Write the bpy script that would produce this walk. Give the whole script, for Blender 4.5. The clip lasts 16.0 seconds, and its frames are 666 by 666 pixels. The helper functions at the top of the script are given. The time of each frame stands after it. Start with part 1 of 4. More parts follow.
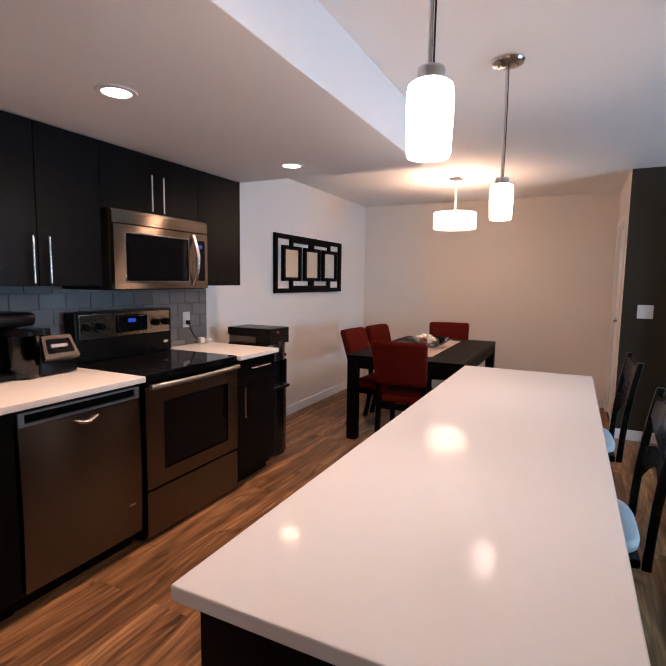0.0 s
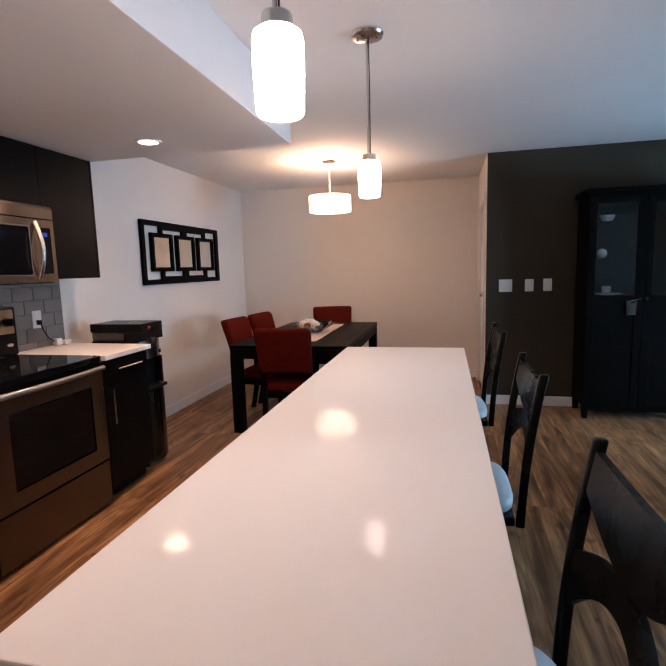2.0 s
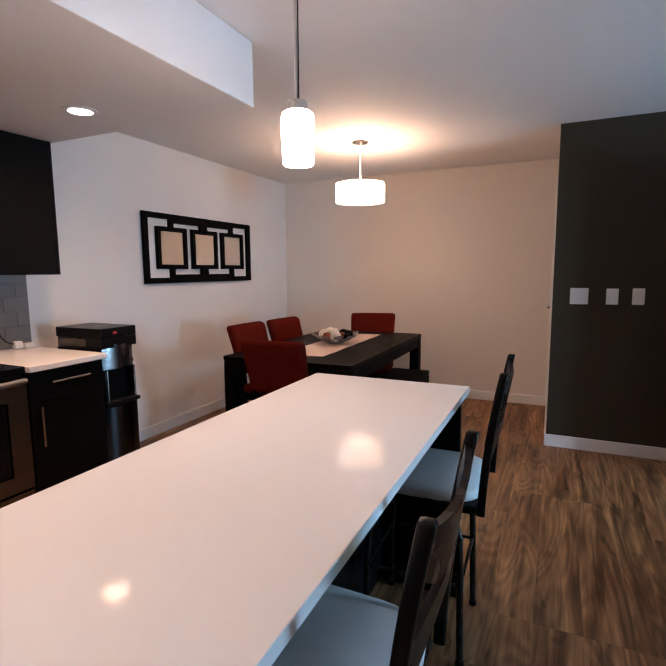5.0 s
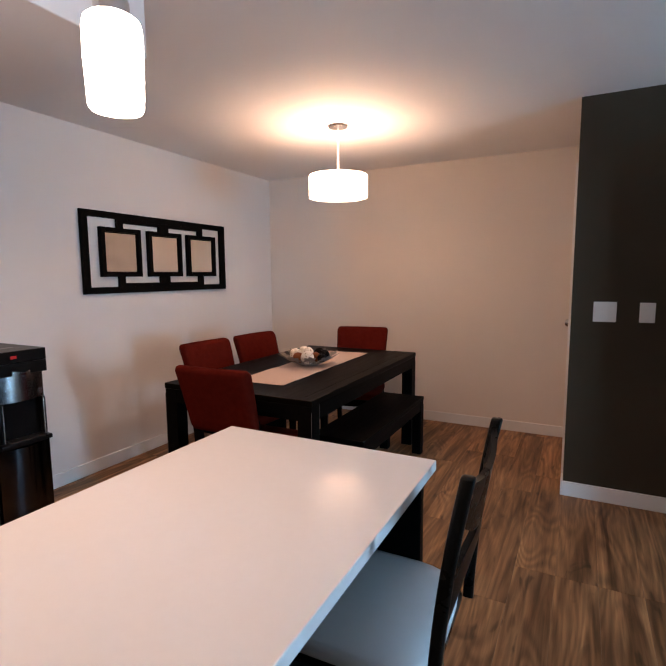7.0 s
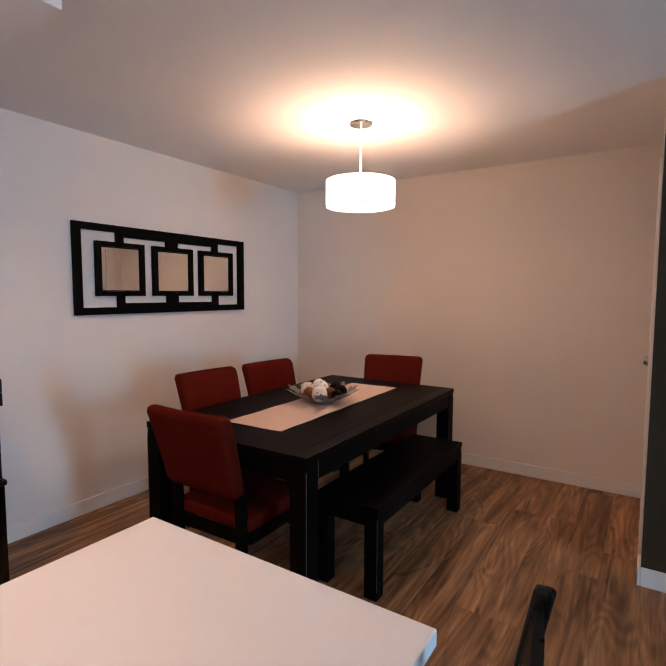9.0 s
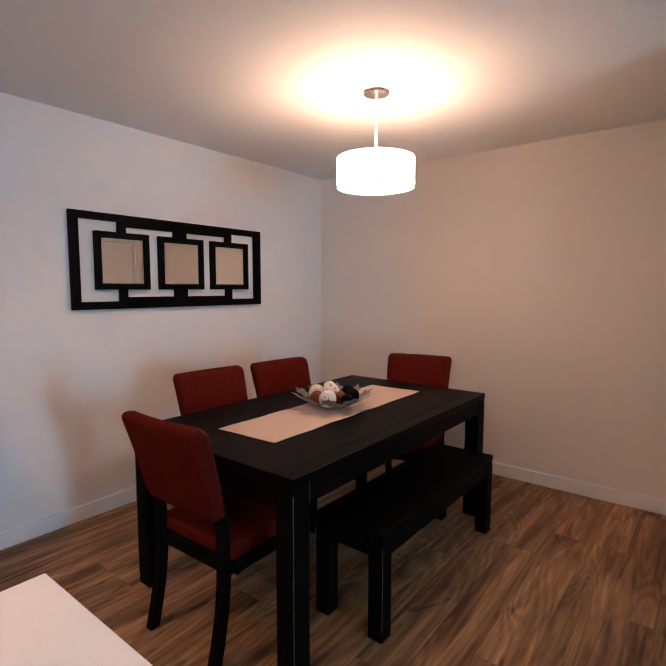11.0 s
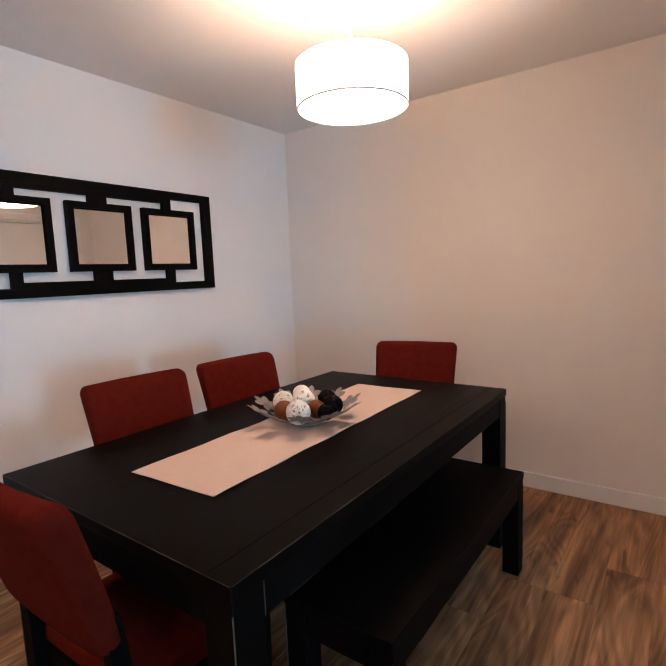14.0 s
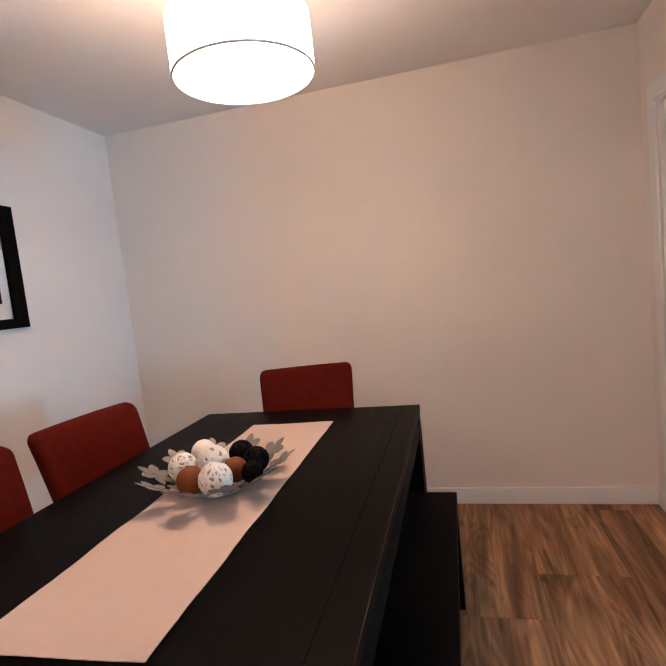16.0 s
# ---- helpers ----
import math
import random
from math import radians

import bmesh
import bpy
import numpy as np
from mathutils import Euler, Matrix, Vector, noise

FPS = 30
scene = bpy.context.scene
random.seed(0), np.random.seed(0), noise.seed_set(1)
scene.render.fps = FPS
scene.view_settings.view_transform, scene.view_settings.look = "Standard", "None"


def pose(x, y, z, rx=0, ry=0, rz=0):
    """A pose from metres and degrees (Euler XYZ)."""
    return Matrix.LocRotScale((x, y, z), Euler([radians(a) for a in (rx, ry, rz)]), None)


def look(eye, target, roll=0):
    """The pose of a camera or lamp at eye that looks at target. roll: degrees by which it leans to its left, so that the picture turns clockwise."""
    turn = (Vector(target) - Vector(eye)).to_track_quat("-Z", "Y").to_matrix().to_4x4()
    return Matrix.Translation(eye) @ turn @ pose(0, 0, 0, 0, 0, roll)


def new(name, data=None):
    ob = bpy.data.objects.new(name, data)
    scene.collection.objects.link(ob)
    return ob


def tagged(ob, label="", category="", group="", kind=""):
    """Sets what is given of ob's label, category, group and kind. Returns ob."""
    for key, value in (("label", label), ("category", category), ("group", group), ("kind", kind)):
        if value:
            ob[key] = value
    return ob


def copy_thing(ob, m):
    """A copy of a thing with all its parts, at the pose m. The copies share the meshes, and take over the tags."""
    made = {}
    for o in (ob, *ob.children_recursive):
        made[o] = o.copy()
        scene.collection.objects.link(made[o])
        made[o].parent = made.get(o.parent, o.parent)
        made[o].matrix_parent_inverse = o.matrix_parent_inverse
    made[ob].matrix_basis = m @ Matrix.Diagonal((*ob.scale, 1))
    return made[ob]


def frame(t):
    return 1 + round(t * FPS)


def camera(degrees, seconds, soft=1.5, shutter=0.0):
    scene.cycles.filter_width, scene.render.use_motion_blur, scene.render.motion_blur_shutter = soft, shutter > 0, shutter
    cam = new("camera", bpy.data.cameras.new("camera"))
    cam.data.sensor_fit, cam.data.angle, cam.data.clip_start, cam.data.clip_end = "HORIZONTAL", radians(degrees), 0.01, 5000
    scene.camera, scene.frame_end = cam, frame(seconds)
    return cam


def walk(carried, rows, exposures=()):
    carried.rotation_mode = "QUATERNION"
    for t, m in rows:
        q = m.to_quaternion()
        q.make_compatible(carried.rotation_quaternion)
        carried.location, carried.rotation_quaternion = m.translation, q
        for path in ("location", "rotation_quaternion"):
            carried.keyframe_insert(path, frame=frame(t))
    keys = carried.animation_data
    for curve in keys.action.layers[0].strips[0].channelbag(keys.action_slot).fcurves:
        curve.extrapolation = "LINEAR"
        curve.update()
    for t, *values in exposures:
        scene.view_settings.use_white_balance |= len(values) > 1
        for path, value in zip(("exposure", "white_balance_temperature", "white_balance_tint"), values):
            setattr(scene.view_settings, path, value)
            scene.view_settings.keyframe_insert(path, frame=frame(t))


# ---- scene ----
cam = camera(68.8, 16.0)
PATH = [
    (0, (2.68, -0.108, 1.441), (1.803, 1.677, 1.228), 0.8),
    (0.5, (2.642, -0.115, 1.442), (1.926, 1.738, 1.215), 0.1),
    (1, (2.638, -0.109, 1.442), (2.058, 1.79, 1.204), -0.9),
    (1.5, (2.637, -0.068, 1.426), (2.147, 1.855, 1.177), -1.3),
    (2, (2.694, 0.018, 1.409), (2.245, 1.949, 1.149), -1.6),
    (2.5, (2.819, 0.131, 1.409), (2.32, 2.05, 1.143), -1.5),
    (3, (2.898, 0.233, 1.403), (2.313, 2.126, 1.125), -1.3),
    (3.2, (2.904, 0.29, 1.403), (2.293, 2.173, 1.119), -1.4),
    (4.2, (3.115, 0.64, 1.403), (2.302, 2.45, 1.135), -0.9),
    (5.3, (3.125, 1.063, 1.405), (2.292, 2.864, 1.154), -0.4),
    (5.5, (3.121, 1.138, 1.406), (2.289, 2.939, 1.152), -0.3),
    (6, (3.107, 1.324, 1.415), (2.267, 3.122, 1.172), -0.3),
    (6.5, (3.114, 1.5, 1.421), (2.26, 3.292, 1.174), -0.7),
    (7, (3.146, 1.71, 1.432), (2.241, 3.478, 1.197), -0.4),
    (7.5, (3.141, 1.861, 1.434), (2.181, 3.602, 1.213), 0.2),
    (8, (3.099, 2.015, 1.448), (2.097, 3.735, 1.25), 0.6),
    (8.5, (3.073, 2.141, 1.456), (2.043, 3.847, 1.283), 0.4),
    (9, (3.069, 2.287, 1.456), (1.981, 3.957, 1.294), 0.2),
    (9.5, (3.075, 2.4, 1.455), (1.922, 4.026, 1.292), 0.3),
    (9.7, (3.066, 2.427, 1.45), (1.895, 4.04, 1.286), 0.3),
    (10.85, (3.05, 2.63, 1.446), (1.821, 4.195, 1.263), 0.1),
    (11.8, (2.925, 2.806, 1.441), (1.667, 4.348, 1.249), -0.1),
    (12, (2.927, 2.842, 1.439), (1.645, 4.364, 1.243), -0.0),
    (12.5, (2.871, 2.961, 1.414), (1.548, 4.446, 1.196), -0.2),
    (13, (2.773, 3.079, 1.403), (1.484, 4.591, 1.173), -1.1),
    (13.5, (2.674, 3.18, 1.374), (1.448, 4.742, 1.138), -1.9),
    (14, (2.598, 3.282, 1.366), (1.435, 4.891, 1.127), -2.3),
    (14.5, (2.521, 3.367, 1.356), (1.473, 5.057, 1.14), -3.5),
    (15, (2.379, 3.394, 1.348), (1.493, 5.176, 1.148), -4.5),
    (15.5, (2.263, 3.423, 1.345), (1.561, 5.286, 1.151), -5.5),
    (16, (2.108, 3.487, 1.334), (1.615, 5.417, 1.155), -6.2),
]
walk(cam, [(t, look(eye, target, roll)) for t, eye, target, roll in PATH],
     [(0, 0.68, 5950, 21), (3, 0.54, 5900, 20), (5.5, 0.53, 6150, 22), (9.5, 0.44, 6300, 24), (12.5, 0.64, 5900, 19), (14, 0.84, 5800, 17), (16, 0.92, 5700, 16)])

# ---- world and light ----
world = bpy.data.worlds.new("world")
scene.world = world
world.use_nodes = True
wn = world.node_tree
sky = wn.nodes.new("ShaderNodeTexSky")
sky.sky_type = "NISHITA"
sky.sun_disc = False
sky.sun_elevation, sky.sun_rotation = radians(35), radians(200)
wn.nodes["Background"].inputs["Strength"].default_value = 0.08
wn.links.new(sky.outputs["Color"], wn.nodes["Background"].inputs["Color"])


def lamp(name, kind, m, energy, color, **more):
    data = bpy.data.lights.new(name, kind)
    data.energy, data.color = energy, color
    for key, value in more.items():
        if key == "size":
            data.size = value
        elif key == "size_y":
            data.shape, data.size_y = "RECTANGLE", value
        elif key == "disk":
            data.shape, data.size = "DISK", value
        elif key == "radius":
            data.shadow_soft_size = value
        elif key == "spread":
            data.spread = value
    ob = new(name, data)
    ob.matrix_world = m
    return ob


WARM = (1.0, 0.57, 0.31)
PALE = (1.0, 0.74, 0.54)
SOFT = (1.0, 0.61, 0.35)
DAY = (0.39, 0.73, 0.94)
WIN = (6.8, 2.45, 3.55, 0.40, 1.80)      # wall x, y from, y to, sill, head
# first recessed light is unseen: added one spacing south to brighten the island's end
RECESSED = [(1.0, -0.022), (1.0, 1.325), (1.0, 2.672)]
PENDANTS = [(2.36, 1.03, 1.728), (2.343, 2.385, 1.745)]     # x, y, foot of the glass
DRUM = (1.568, 4.89)
lamp("window_daylight", "AREA", look((6.86, 3.0, 1.02), (0, 3.0, 1.12)), 62, DAY, size=0.50, size_y=1.15)
for rx, ry in RECESSED:
    lamp("recessed_bulb", "AREA", look((rx, ry, 2.168), (rx, ry, 0)), 6.6, SOFT, disk=0.15, spread=radians(150))
for px, py, pz in PENDANTS:
    lamp("pendant_bulb", "AREA", look((px, py, pz - 0.004), (px, py, 0)), 0.32, PALE, disk=0.095, spread=radians(112))
lamp("drum_down_bulb", "AREA", look((DRUM[0], DRUM[1], 1.974), (DRUM[0], DRUM[1], 0)), 2.8, WARM, disk=0.25)
lamp("drum_bulb", "POINT", pose(DRUM[0], DRUM[1], 2.045), 3.0, WARM, radius=0.05)


# ---- materials ----
def material(name, color, rough=0.5, metal=0.0, color2=None, scale=8.0, stretch=(1, 1, 1), amount=1.0, bump=0.0,
             bump_scale=120.0, rough_var=0.0, vary=0.0, emit=None, strength=0.0, coat=0.0, spec=0.5, glass=0.0, sheen=0.0, brushed=0.0):
    m = bpy.data.materials.new(name)
    m.use_nodes = True
    nt = m.node_tree
    b = nt.nodes["Principled BSDF"]
    b.inputs["Base Color"].default_value = (*color, 1)
    b.inputs["Roughness"].default_value = rough
    b.inputs["Metallic"].default_value = metal
    b.inputs["Coat Weight"].default_value = coat
    b.inputs["Coat Roughness"].default_value = 0.06
    b.inputs["Specular IOR Level"].default_value = spec
    b.inputs["Transmission Weight"].default_value = glass
    b.inputs["Sheen Weight"].default_value = sheen
    coord = nt.nodes.new("ShaderNodeTexCoord")
    mapping = nt.nodes.new("ShaderNodeMapping")
    mapping.inputs["Scale"].default_value = stretch
    nt.links.new(coord.outputs["Object"], mapping.inputs["Vector"])
    info = nt.nodes.new("ShaderNodeObjectInfo")
    shift = nt.nodes.new("ShaderNodeVectorMath")
    shift.operation = "ADD"
    many = nt.nodes.new("ShaderNodeMath")
    many.operation = "MULTIPLY"
    many.inputs[1].default_value = 37.0
    nt.links.new(info.outputs["Random"], many.inputs[0])
    nt.links.new(mapping.outputs["Vector"], shift.inputs[0])
    nt.links.new(many.outputs[0], shift.inputs[1])
    if color2 or rough_var:
        n = nt.nodes.new("ShaderNodeTexNoise")
        n.inputs["Scale"].default_value = scale
        n.inputs["Detail"].default_value = 6
        nt.links.new(shift.outputs[0], n.inputs["Vector"])
        if color2:
            ramp = nt.nodes.new("ShaderNodeValToRGB")
            ramp.color_ramp.elements[0].position = 0.5 - 0.25 * amount
            ramp.color_ramp.elements[1].position = 0.5 + 0.25 * amount
            ramp.color_ramp.elements[0].color = (*color, 1)
            ramp.color_ramp.elements[1].color = (*color2, 1)
            nt.links.new(n.outputs["Fac"], ramp.inputs["Fac"])
            out = ramp.outputs["Color"]
            if vary:
                hsv = nt.nodes.new("ShaderNodeHueSaturation")
                rng = nt.nodes.new("ShaderNodeMapRange")
                rng.inputs["To Min"].default_value = 1 - vary
                rng.inputs["To Max"].default_value = 1 + vary
                nt.links.new(info.outputs["Random"], rng.inputs["Value"])
                nt.links.new(rng.outputs["Result"], hsv.inputs["Value"])
                nt.links.new(out, hsv.inputs["Color"])
                out = hsv.outputs["Color"]
            nt.links.new(out, b.inputs["Base Color"])
        if rough_var:
            rr = nt.nodes.new("ShaderNodeMapRange")
            rr.inputs["To Min"].default_value = max(0.02, rough - rough_var)
            rr.inputs["To Max"].default_value = min(1, rough + rough_var)
            nt.links.new(n.outputs["Fac"], rr.inputs["Value"])
            nt.links.new(rr.outputs["Result"], b.inputs["Roughness"])
    if bump:
        n2 = nt.nodes.new("ShaderNodeTexNoise")
        n2.inputs["Scale"].default_value = bump_scale
        n2.inputs["Detail"].default_value = 4
        nt.links.new(shift.outputs[0], n2.inputs["Vector"])
        bp = nt.nodes.new("ShaderNodeBump")
        bp.inputs["Strength"].default_value = bump
        bp.inputs["Distance"].default_value = 0.002
        nt.links.new(n2.outputs["Fac"], bp.inputs["Height"])
        nt.links.new(bp.outputs["Normal"], b.inputs["Normal"])
    if brushed:
        tg = nt.nodes.new("ShaderNodeCombineXYZ")
        tg.inputs["Z"].default_value = 1.0
        nt.links.new(tg.outputs[0], b.inputs["Tangent"])
        b.inputs["Anisotropic"].default_value = brushed
    if emit:
        b.inputs["Emission Color"].default_value = (*emit, 1)
        b.inputs["Emission Strength"].default_value = strength
    return m


def wood_floor():
    """Hickory-look vinyl plank: long grain, dark streaks, oval knots."""
    m = bpy.data.materials.new("vinyl_plank")
    m.use_nodes = True
    nt = m.node_tree
    b = nt.nodes["Principled BSDF"]
    coord = nt.nodes.new("ShaderNodeTexCoord")
    info = nt.nodes.new("ShaderNodeObjectInfo")
    off = nt.nodes.new("ShaderNodeCombineXYZ")
    k = [nt.nodes.new("ShaderNodeMath") for _ in range(3)]
    for node, f in zip(k, (53.0, 91.0, 17.0)):
        node.operation = "MULTIPLY"
        node.inputs[1].default_value = f
        nt.links.new(info.outputs["Random"], node.inputs[0])
    for i in range(3):
        nt.links.new(k[i].outputs[0], off.inputs[i])
    add = nt.nodes.new("ShaderNodeVectorMath")
    add.operation = "ADD"
    nt.links.new(coord.outputs["Object"], add.inputs[0])
    nt.links.new(off.outputs[0], add.inputs[1])

    def noise_at(stretch, scale, detail, distort):
        mp = nt.nodes.new("ShaderNodeMapping")
        mp.inputs["Scale"].default_value = stretch
        nt.links.new(add.outputs[0], mp.inputs["Vector"])
        n = nt.nodes.new("ShaderNodeTexNoise")
        n.inputs["Scale"].default_value = scale
        n.inputs["Detail"].default_value = detail
        n.inputs["Distortion"].default_value = distort
        nt.links.new(mp.outputs[0], n.inputs["Vector"])
        return n
    broad = noise_at((1, 0.065, 1), 11, 3.5, 1.3)
    fine = noise_at((1, 0.06, 1), 70, 6, 0.6)
    knots = noise_at((1, 0.26, 1), 8.5, 2, 1.8)
    ramp = nt.nodes.new("ShaderNodeValToRGB")
    r = ramp.color_ramp
    r.elements[0].position, r.elements[0].color = 0.30, (0.108, 0.045, 0.018, 1)
    r.elements[1].position, r.elements[1].color = 0.70, (0.535, 0.292, 0.132, 1)
    e = r.elements.new(0.45)
    e.color = (0.26, 0.128, 0.055, 1)
    e = r.elements.new(0.58)
    e.color = (0.382, 0.195, 0.086, 1)
    nt.links.new(broad.outputs["Fac"], ramp.inputs["Fac"])
    fr = nt.nodes.new("ShaderNodeMapRange")
    fr.inputs["From Min"].default_value, fr.inputs["From Max"].default_value = 0.3, 0.7
    fr.inputs["To Min"].default_value, fr.inputs["To Max"].default_value = 0.60, 1.12
    nt.links.new(fine.outputs["Fac"], fr.inputs["Value"])
    kr = nt.nodes.new("ShaderNodeMapRange")
    kr.inputs["From Min"].default_value, kr.inputs["From Max"].default_value = 0.62, 0.72
    kr.inputs["To Min"].default_value, kr.inputs["To Max"].default_value = 1.0, 0.42
    nt.links.new(knots.outputs["Fac"], kr.inputs["Value"])
    grainy = noise_at((1, 0.16, 1), 4.5, 1.0, 0.6)
    turns = nt.nodes.new("ShaderNodeMath")
    turns.operation = "MULTIPLY"
    turns.inputs[1].default_value = 85.0
    nt.links.new(grainy.outputs["Fac"], turns.inputs[0])
    wave = nt.nodes.new("ShaderNodeMath")
    wave.operation = "SINE"
    nt.links.new(turns.outputs[0], wave.inputs[0])
    wr = nt.nodes.new("ShaderNodeMapRange")
    wr.inputs["From Min"].default_value, wr.inputs["From Max"].default_value = -1.0, 1.0
    wr.inputs["To Min"].default_value, wr.inputs["To Max"].default_value = 0.72, 1.08
    nt.links.new(wave.outputs[0], wr.inputs["Value"])
    fk = nt.nodes.new("ShaderNodeMath")
    fk.operation = "MULTIPLY"
    nt.links.new(fr.outputs[0], fk.inputs[0])
    nt.links.new(wr.outputs[0], fk.inputs[1])
    mul = nt.nodes.new("ShaderNodeMath")
    mul.operation = "MULTIPLY"
    nt.links.new(fk.outputs[0], mul.inputs[0])
    nt.links.new(kr.outputs[0], mul.inputs[1])
    tone = nt.nodes.new("ShaderNodeMapRange")
    tone.inputs["To Min"].default_value, tone.inputs["To Max"].default_value = 0.91, 1.05
    nt.links.new(info.outputs["Random"], tone.inputs["Value"])
    mul2 = nt.nodes.new("ShaderNodeMath")
    mul2.operation = "MULTIPLY"
    nt.links.new(mul.outputs[0], mul2.inputs[0])
    nt.links.new(tone.outputs[0], mul2.inputs[1])
    hsv = nt.nodes.new("ShaderNodeHueSaturation")
    nt.links.new(ramp.outputs["Color"], hsv.inputs["Color"])
    nt.links.new(mul2.outputs[0], hsv.inputs["Value"])
    nt.links.new(hsv.outputs["Color"], b.inputs["Base Color"])
    b.inputs["Roughness"].default_value = 0.45
    b.inputs["Specular IOR Level"].default_value = 0.3
    bp = nt.nodes.new("ShaderNodeBump")
    bp.inputs["Strength"].default_value = 0.25
    bp.inputs["Distance"].default_value = 0.001
    nt.links.new(fine.outputs["Fac"], bp.inputs["Height"])
    nt.links.new(bp.outputs["Normal"], b.inputs["Normal"])
    return m


WALL = material("pale_wall_paint", (0.725, 0.695, 0.67), 0.6, color2=(0.755, 0.725, 0.70), scale=1.3, bump=0.12, bump_scale=260)
# same paint as WALL, with the dining lamp's warm light mixed into the colour
WARMWALL = material("warm_lit_wall_paint", (0.735, 0.68, 0.63), 0.6, color2=(0.765, 0.71, 0.66), scale=1.2, bump=0.12, bump_scale=260)
DARKWALL = material("charcoal_wall_paint", (0.042, 0.034, 0.0225), 0.65, spec=0.15, color2=(0.047, 0.038, 0.026), scale=1.5, bump=0.12, bump_scale=260)
CEIL = material("ceiling_paint", (0.765, 0.755, 0.755), 0.75, color2=(0.80, 0.79, 0.79), scale=1.0, bump=0.18, bump_scale=220)
TRIM = material("white_trim_paint", (0.78, 0.78, 0.78), 0.38, color2=(0.74, 0.74, 0.74), scale=4, bump=0.03)
PLANK = wood_floor()
SUBFLOOR = material("brown_joint", (0.07, 0.045, 0.03), 0.8, color2=(0.10, 0.065, 0.042), scale=20)
QUARTZ = material("white_quartz", (0.83, 0.815, 0.805), 0.075, spec=0.0165, color2=(0.842, 0.827, 0.817), scale=55, rough_var=0.015, amount=0.8)
CAB = material("black_brown_laminate", (0.0042, 0.0042, 0.0045), 0.36, spec=0.08, color2=(0.0055, 0.0054, 0.0056), scale=3, stretch=(4, 4, 1), bump=0.06, bump_scale=60, rough_var=0.05)
STEEL = material("brushed_steel", (0.160, 0.132, 0.108), 0.23, metal=1.0, color2=(0.165, 0.140, 0.118), scale=12, stretch=(1, 0.05, 8), brushed=1.0)
# lit copy of STEEL: warm reflected light put into the base colour
LITSTEEL = material("brushed_steel_lit", (0.36, 0.295, 0.235), 0.27, metal=1.0, color2=(0.40, 0.33, 0.265), scale=12, stretch=(1, 0.05, 8), brushed=1.0)
ALU = material("satin_aluminium", (0.36, 0.36, 0.36), 0.42, metal=1.0, color2=(0.40, 0.40, 0.40), scale=30, rough_var=0.05)
CHROME = material("brushed_nickel", (0.66, 0.64, 0.61), 0.24, metal=1.0, color2=(0.72, 0.70, 0.67), scale=40, rough_var=0.05)
BLACKGLASS = material("black_glass", (0.004, 0.004, 0.005), 0.05, spec=0.16, color2=(0.006, 0.006, 0.007), scale=6, rough_var=0.02)
BLACKPLASTIC = material("black_plastic", (0.004, 0.004, 0.0043), 0.30, spec=0.14, color2=(0.006, 0.006, 0.0063), scale=18, bump=0.08, bump_scale=300, rough_var=0.06)
TILE = material("grey_glazed_tile", (0.165, 0.163, 0.162), 0.14, color2=(0.205, 0.20, 0.198), scale=7, rough_var=0.04, vary=0.1, bump=0.05, bump_scale=25)
GROUT = material("grey_grout", (0.13, 0.13, 0.135), 0.85, color2=(0.17, 0.17, 0.17), scale=60, bump=0.3, bump_scale=300)
BLACKWOOD = material("black_stained_wood", (0.0026, 0.0023, 0.0021), 0.5, spec=0.03, color2=(0.0045, 0.0038, 0.0033), scale=5, stretch=(9, 0.7, 9), bump=0.15, bump_scale=45, rough_var=0.08)
TABLETOP = material("black_brown_tabletop", (0.0022, 0.0018, 0.0014), 0.40, spec=0.032, color2=(0.0045, 0.0034, 0.0025), scale=4, stretch=(9, 0.6, 9), bump=0.15, bump_scale=40, rough_var=0.08)
STOOLBLACK = material("black_satin_lacquer", (0.0050, 0.0050, 0.0046), 0.28, spec=0.15, color2=(0.009, 0.009, 0.0082), scale=8, bump=0.05, bump_scale=60, rough_var=0.06)
WORN = material("worn_wood_edge", (0.11, 0.095, 0.085), 0.6, color2=(0.022, 0.018, 0.016), scale=22, amount=0.7)
SCUFF = material("scuffed_wood_edge", (0.010, 0.0085, 0.0075), 0.7, spec=0.05, color2=(0.060, 0.050, 0.043), scale=9, amount=0.5)
REDFAB = material("red_woven_fabric", (0.072, 0.0058, 0.0028), 0.9, spec=0.04, color2=(0.098, 0.0088, 0.0042), scale=35, bump=0.7, bump_scale=700)
WHITEVINYL = material("white_vinyl", (0.62, 0.66, 0.68), 0.45, color2=(0.66, 0.70, 0.72), scale=10, bump=0.12, bump_scale=400)
BLACKMETAL = material("black_metal", (0.008, 0.009, 0.009), 0.28, spec=0.3, color2=(0.012, 0.013, 0.013), scale=14, rough_var=0.06)
MIRROR = material("mirror_silver", (0.87, 0.88, 0.88), 0.015, metal=1.0)
LINEN = material("pink_beige_linen", (0.55, 0.415, 0.345), 0.9, color2=(0.575, 0.437, 0.366), scale=60, bump=0.6, bump_scale=900)
TWINE = material("cream_twine", (0.72, 0.66, 0.58), 0.85, color2=(0.80, 0.74, 0.66), scale=90, bump=0.5, bump_scale=500)
BROWNBALL = material("brown_felt_ball", (0.135, 0.036, 0.007), 0.55, spec=0.25, color2=(0.19, 0.052, 0.010), scale=40, bump=0.5, bump_scale=300)
BLACKBALL = material("black_twine_ball", (0.0025, 0.002, 0.002), 0.5, spec=0.07, color2=(0.0045, 0.0038, 0.0036), scale=50, bump=0.5, bump_scale=300)
